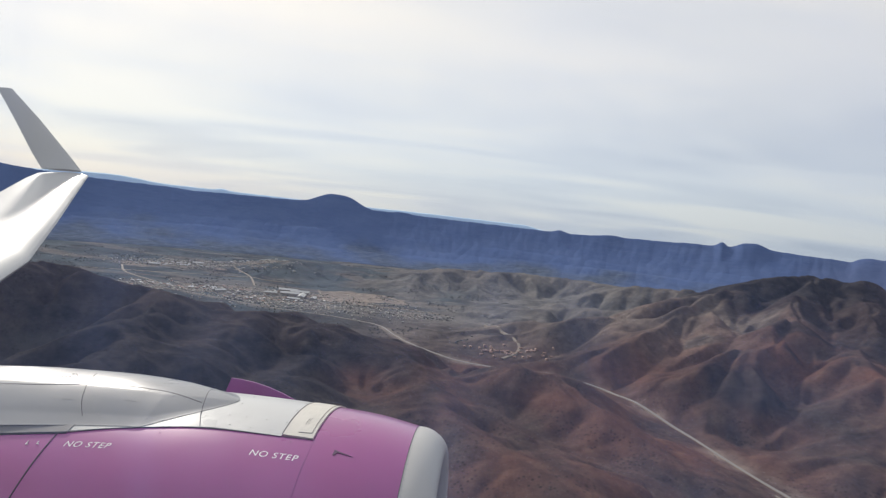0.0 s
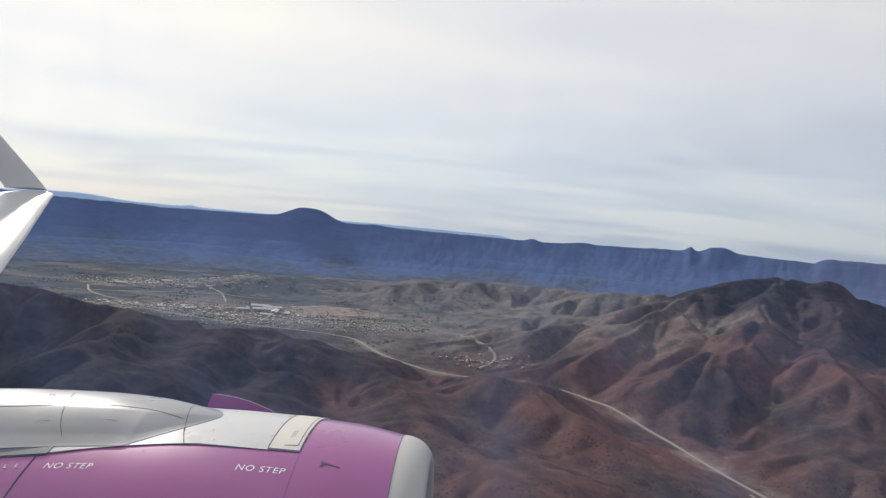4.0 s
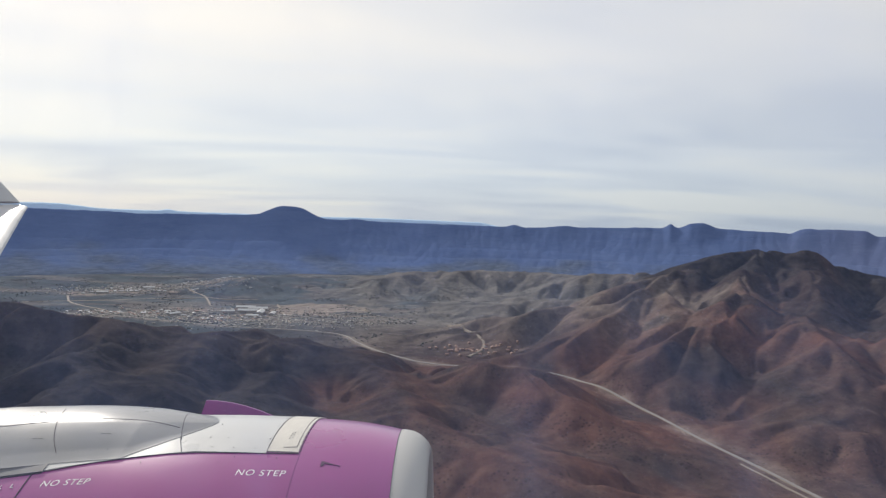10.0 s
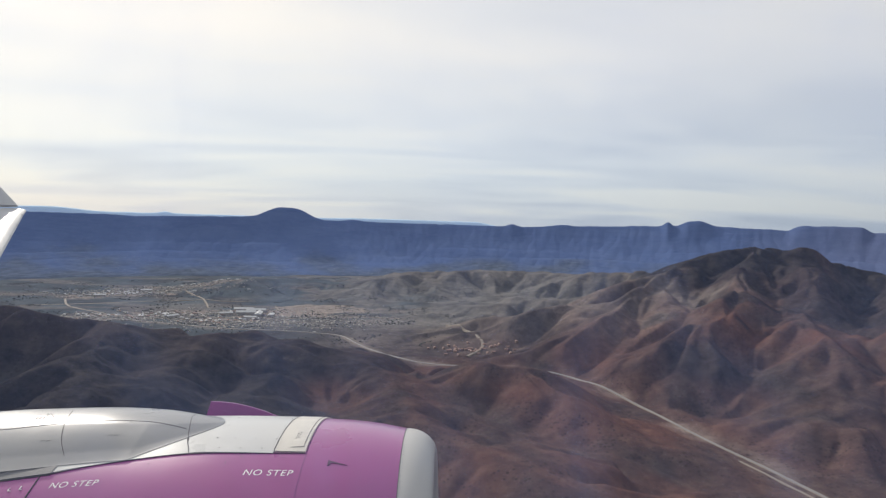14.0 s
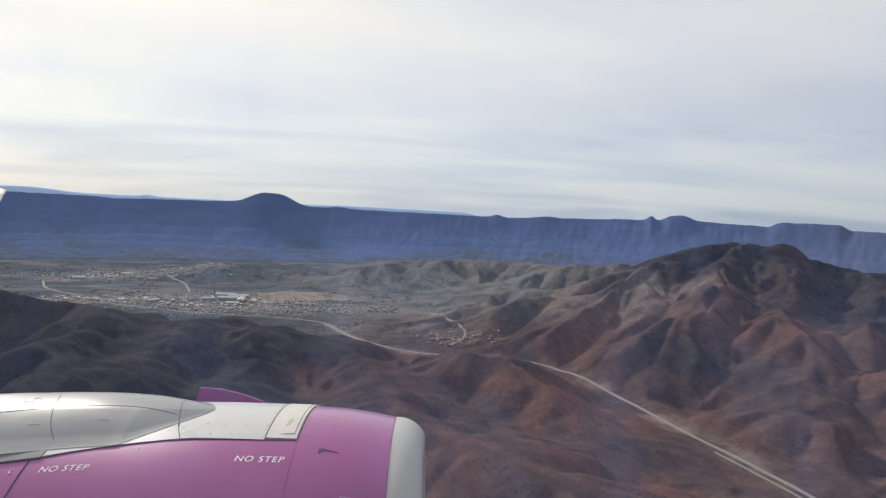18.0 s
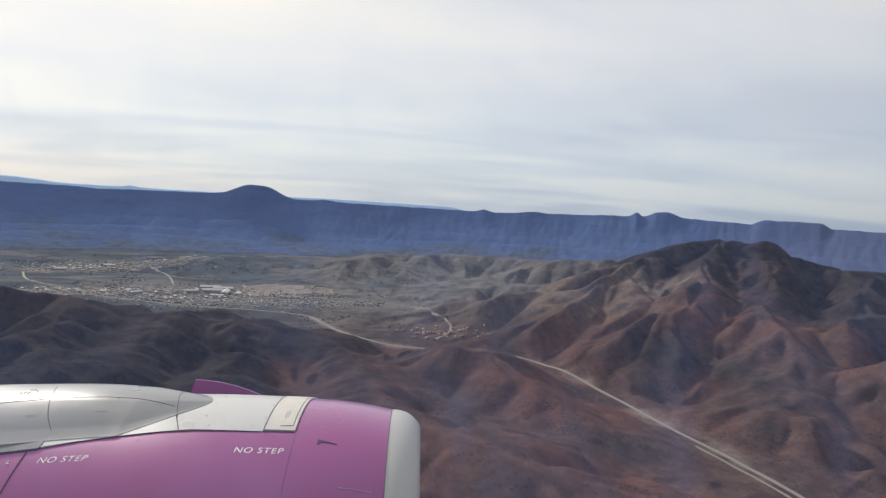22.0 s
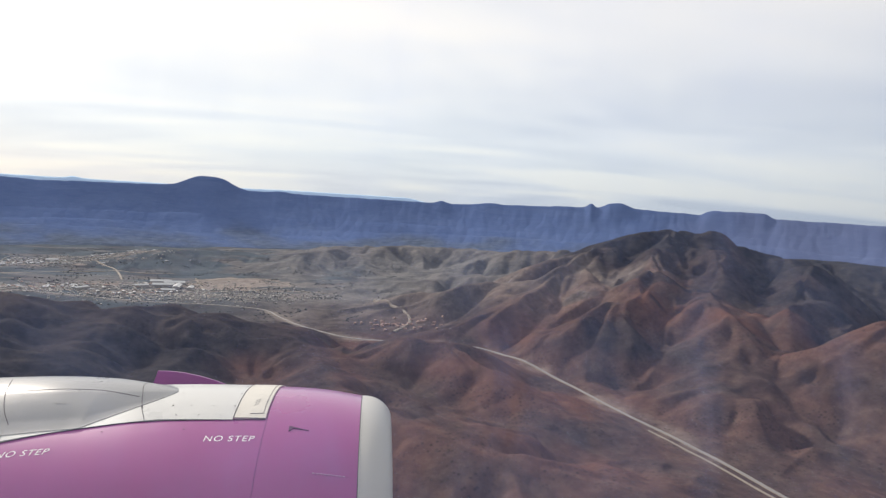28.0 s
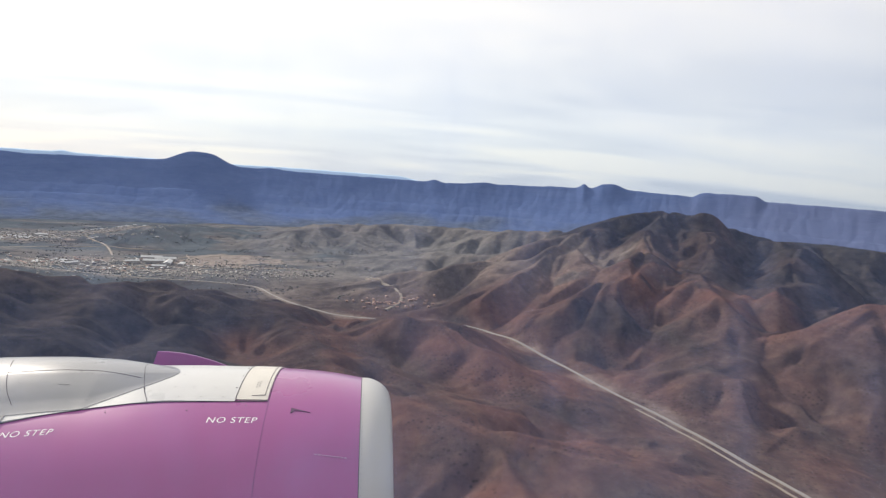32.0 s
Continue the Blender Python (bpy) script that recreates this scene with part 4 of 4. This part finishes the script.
UP = Vector((0, 0, 1))
TIP = Vector((-11.36, 16.0, 1.26))
LEAD = [(0.25, -1.75, 6.6, 0.62), (5.0, -1.5, 5.2, 0.50), (8.5, -1.25, 3.9, 0.36), (11.0, -0.85, 3.0, 0.26), (13.0, -0.05, 2.4, 0.2), (14.6, 0.66, 1.95, 0.15), (15.5, 1.06, 1.7, 0.12), (16.0, 1.26, 1.5, 0.08)]
wing = part("wing", loft([aerofoil(Vector((TIP.x + (16 - y) * 0.51, y, z)), c, t, UP) for y, z, c, t in LEAD]),
            WHITE, airliner, "white swept wing bending up to its tip")
for y, z, c, t in ((15.55, 1.083, 1.68, 0.116), (14.9, 0.794, 1.87, 0.141), (14.2, 0.483, 2.06, 0.163)):
    part("panel_line", loft([aerofoil(Vector((TIP.x + (16 - y - d) * 0.51 + 0.004, y + d, z + d * 0.44)), c * 0.45, t * 0.66, UP) for d in (0.0, 0.02)]), GREY_DARK, wing)
fold = Vector((0.25, -1, 0.6)).normalized()
sharklet = part("sharklet", loft([aerofoil(TIP + Vector((-0.24, 0.03, 0.13)), 1.2, 0.06, fold),
                                  aerofoil(TIP + Vector((-0.62, 0.08, 0.50)), 1.15, 0.05, Vector((0, -1, 0.2))),
                                  aerofoil(TIP + Vector((-1.75, 0.18, 1.55)), 0.8, 0.04, Vector((0, -1, 0.1))),
                                  aerofoil(TIP + Vector((-2.75, 0.25, 2.4)), 0.45, 0.03, Vector((0, -1, 0.05)))]),
                WHITE, airliner, "light grey upturned sharklet")
pylon = part("pylon", loft([[Vector((x, 4.0 + s * w, z)) for s, z in ((-1, -1.45), (-1, -1.10 + d), (1, -1.10 + d), (1, -1.45))]
                            for x, w, d in ((-3.6, 0.16, 0.0), (-4.6, 0.2, 0.02), (-7.0, 0.16, 0.04))]), GREY_PAINT, airliner, "light grey engine pylon")

bm = bmesh.new()
bmesh.ops.create_grid(bm, x_segments=1, y_segments=1, size=0.5)
for v in bm.verts:
    v.co = Vector((v.co.x * 1.9, 0.455, v.co.y * 1.16))
pane = part("window_pane", bm, PANE, airliner, "scuffed clear acrylic window pane with faint smears and a blue haze film", smooth=False)
pane.visible_shadow = False



def tube():
    """The cabin's hull with one opening where the pane sits."""
    bm = bmesh.new()
    cy, cz, r, n = -1.5, -0.35, 2.0, 72
    xs = [-16, -12, -8, -4, -2, -0.92, 0.0, 0.92, 2, 4, 8, 12]
    rows = [[bm.verts.new((x, cy + r * math.cos(2 * math.pi * (k + 0.5) / n), cz + r * math.sin(2 * math.pi * (k + 0.5) / n))) for k in range(n)] for x in xs]
    for a, b in zip(rows, rows[1:]):
        for k in range(n):
            f = (a[k], a[(k + 1) % n], b[(k + 1) % n], b[k])
            mid = sum((v.co for v in f), Vector()) / 4
            if abs(mid.x) < 0.93 and abs(mid.z) < 0.50 and mid.y > 0:
                continue
            bm.faces.new(f)
    bmesh.ops.recalc_face_normals(bm, faces=bm.faces)
    bmesh.ops.solidify(bm, geom=bm.faces[:], thickness=0.06)
    return bm


part("fuselage", tube(), WHITE, airliner, "plain white fuselage hull")

# ---------------------------------------------------------------- the settlements


def box(bm, x0, x1, y0, y1, z0, z1):
    v = [bm.verts.new((x, y, z)) for z in (z0, z1) for y in (y0, y1) for x in (x0, x1)]
    for f in ((0, 1, 3, 2), (4, 6, 7, 5), (0, 4, 5, 1), (2, 3, 7, 6), (0, 2, 6, 4), (1, 5, 7, 3)):
        bm.faces.new([v[i] for i in f])


def gable(bm, w, d, z, up_m, over=0.5):
    """A ridged roof with eaves and thickness."""
    w, d = w / 2 + over, d / 2 + over
    pts = [(-w, -d, z), (w, -d, z), (w, d, z), (-w, d, z), (-w, 0, z + up_m), (w, 0, z + up_m)]
    v = [bm.verts.new(p) for p in pts]
    u = [bm.verts.new((p[0], p[1], p[2] - 0.25)) for p in pts[:4]]
    bm.faces.new((v[0], v[1], v[5], v[4]))
    bm.faces.new((v[2], v[3], v[4], v[5]))
    bm.faces.new((v[0], v[4], v[3]))
    bm.faces.new((v[1], v[2], v[5]))
    for k in range(4):
        bm.faces.new((u[k], u[(k + 1) % 4], v[(k + 1) % 4], v[k]))
    bm.faces.new(u[::-1])


def house(w, d, h, roof_mat, label, category="house", group="", wall_mat=None):
    e = new(category)
    bm = bmesh.new()
    box(bm, -w / 2, w / 2, -d / 2, d / 2, -3, h)
    part("wall", bm, wall_mat or HOUSE_WALL, e, smooth=False)
    bm = bmesh.new()
    gable(bm, w, d, h + 0.25, d * 0.22)
    part("roof", bm, roof_mat, e, smooth=False)
    return tagged(e, label, category, group)


rnd = random.Random(5)


def settle(thing, places):
    """Stands the thing at the first place and copies at the others."""
    first = True
    for x, y, turn in places:
        m = pose(x, y, height_at(x, y), 0, 0, turn)
        if first:
            thing.matrix_world, first = m, False
        else:
            copy_thing(thing, m)


def cluster(a, r, wide, deep, n, turn):
    out = []
    cx, cy = spot(a, r)
    t = radians(a)
    for _ in range(n):
        u, v = rnd.gauss(0, wide / 2), rnd.gauss(0, deep / 2)
        out.append((cx + u * math.cos(t) + v * math.sin(t), cy - u * math.sin(t) + v * math.cos(t), turn + rnd.choice((0, 90)) + rnd.uniform(-8, 8)))
    return out


town = cluster(-28, 2330, 330, 60, 46, 20) + cluster(-20.5, 2190, 160, 70, 26, 30)
settle(house(11, 7, 3.6, HOUSE_ROOF, "small pale house with a clay roof", group="town houses"), town[::2])
settle(house(14, 8, 4.2, SHED_ROOF, "pale house with a light metal roof", group="town houses"), town[1::2])
settle(house(9, 6, 3, HOUSE_ROOF, "small mud-walled hillside house with a clay roof", group="hamlet houses", wall_mat=MUD_WALL), cluster(3.2, 1620, 120, 44, 44, 10))
settle(house(13, 8, 4, SHED_ROOF, "far pale village house", group="village houses"), cluster(-28, 2950, 300, 100, 40, 15) + cluster(-22, 3150, 200, 70, 20, 15))
settle(house(18, 10, 5, HOUSE_ROOF, "far village house at the foot of the mountains", group="foothill houses"), cluster(-9.5, 3800, 170, 40, 12, 5))
settle(house(70, 24, 9, SHED_ROOF, "long white works hall with a metal roof", "works_hall", "works halls"),
       [(*spot(-18.8, 2300), 12), (*spot(-17.9, 2345), 12), (*spot(-19.0, 2380), 12), (*spot(-17.7, 2270), 100)])
settle(house(44, 18, 8, SHED_ROOF, "white storage shed with a metal roof", "storage_shed", "storage sheds"),
       [(*spot(-20.5, 2300), 25), (*spot(-18.4, 2200), 5), (*spot(-25, 2270), 60), (*spot(-16.6, 2240), 95), (*spot(-30.5, 2870), 20), (*spot(-27, 3000), 20)])

# the many far houses of the settlements, a few metres each
bm = bmesh.new()
for x, y, turn in cluster(-26, 2300, 420, 110, 420, 20) + cluster(-17, 2120, 330, 130, 380, 30) + cluster(-27, 3000, 420, 150, 380, 15) + cluster(-10, 2010, 260, 110, 90, 0):
    w, d, h, z, c, q = rnd.uniform(4, 9), rnd.uniform(3.5, 6), rnd.uniform(2, 3.2), height_at(x, y), math.cos(radians(turn)), math.sin(radians(turn))
    n0 = len(bm.verts)
    box(bm, -w / 2, w / 2, -d / 2, d / 2, -3, h)
    gable(bm, w, d, h + 0.25, d * 0.25)
    bm.verts.ensure_lookup_table()
    for v in bm.verts[n0:]:
        v.co = Vector((x + v.co.x * c - v.co.y * q, y + v.co.x * q + v.co.y * c, z + v.co.z))
far_me = bpy.data.meshes.new("far_houses")
bm.to_mesh(far_me)
bm.free()
far_me.materials.append(HOUSE_WALL)
tagged(new("far_houses", far_me), "many small pale far houses on the valley floor", "houses", kind="stuff")

# scrub on the slopes
ico = bmesh.new()
bmesh.ops.create_icosphere(ico, subdivisions=1, radius=1)
base = [v.co.copy() for v in ico.verts]
tri_i = [[v.index for v in f.verts] for f in ico.faces]
ico.free()


def scatter(name, mat, xs, ys, lo, hi, flat, label):
    """Many small uneven clumps on the land, in one mesh."""
    verts, tris = [], []
    for x, y, z in zip(xs, ys, height(xs, ys)):
        s, o = rnd.uniform(lo, hi), len(verts)
        for c in base:
            k = rnd.uniform(0.7, 1.25)
            verts.append((x + c.x * s * k, y + c.y * s * k, z + 0.4 * s + c.z * s * flat * k))
        tris.extend([o + i for i in f] for f in tri_i)
    mesh = bpy.data.meshes.new(name)
    mesh.from_pydata(verts, [], tris)
    mesh.materials.append(mat)
    return tagged(new(name, mesh), label, name, kind="stuff")


def sown(n, az0, az1, r0, r1, seed, cut, size):
    """Places in a fan of land, in patches."""
    a = np.radians(np.random.uniform(az0, az1, n * 4))
    r = np.sqrt(np.random.uniform(r0 ** 2, r1 ** 2, n * 4))
    x, y = r * np.sin(a), r * np.cos(a)
    keep = (fractal(x, y, size, 4, seed) > cut) & (to_line(x, y, ROAD_LINE[::6]) > 14)
    return x[keep][:n], y[keep][:n]


scatter("scrub", BUSH, *sown(9000, -44, 44, 620, 2300, 303, 0.06, 180), 0.3, 0.95, 0.75, "scattered dark scrub bushes on dry slopes")
tx, ty = sown(5000, -40, 8, 1650, 3500, 311, 0.12, 150)
low_land = height(tx, ty) < 25
scatter("trees", TREE, tx[low_land], ty[low_land], 1.2, 3.0, 0.9, "small dark trees and hedges between valley fields")
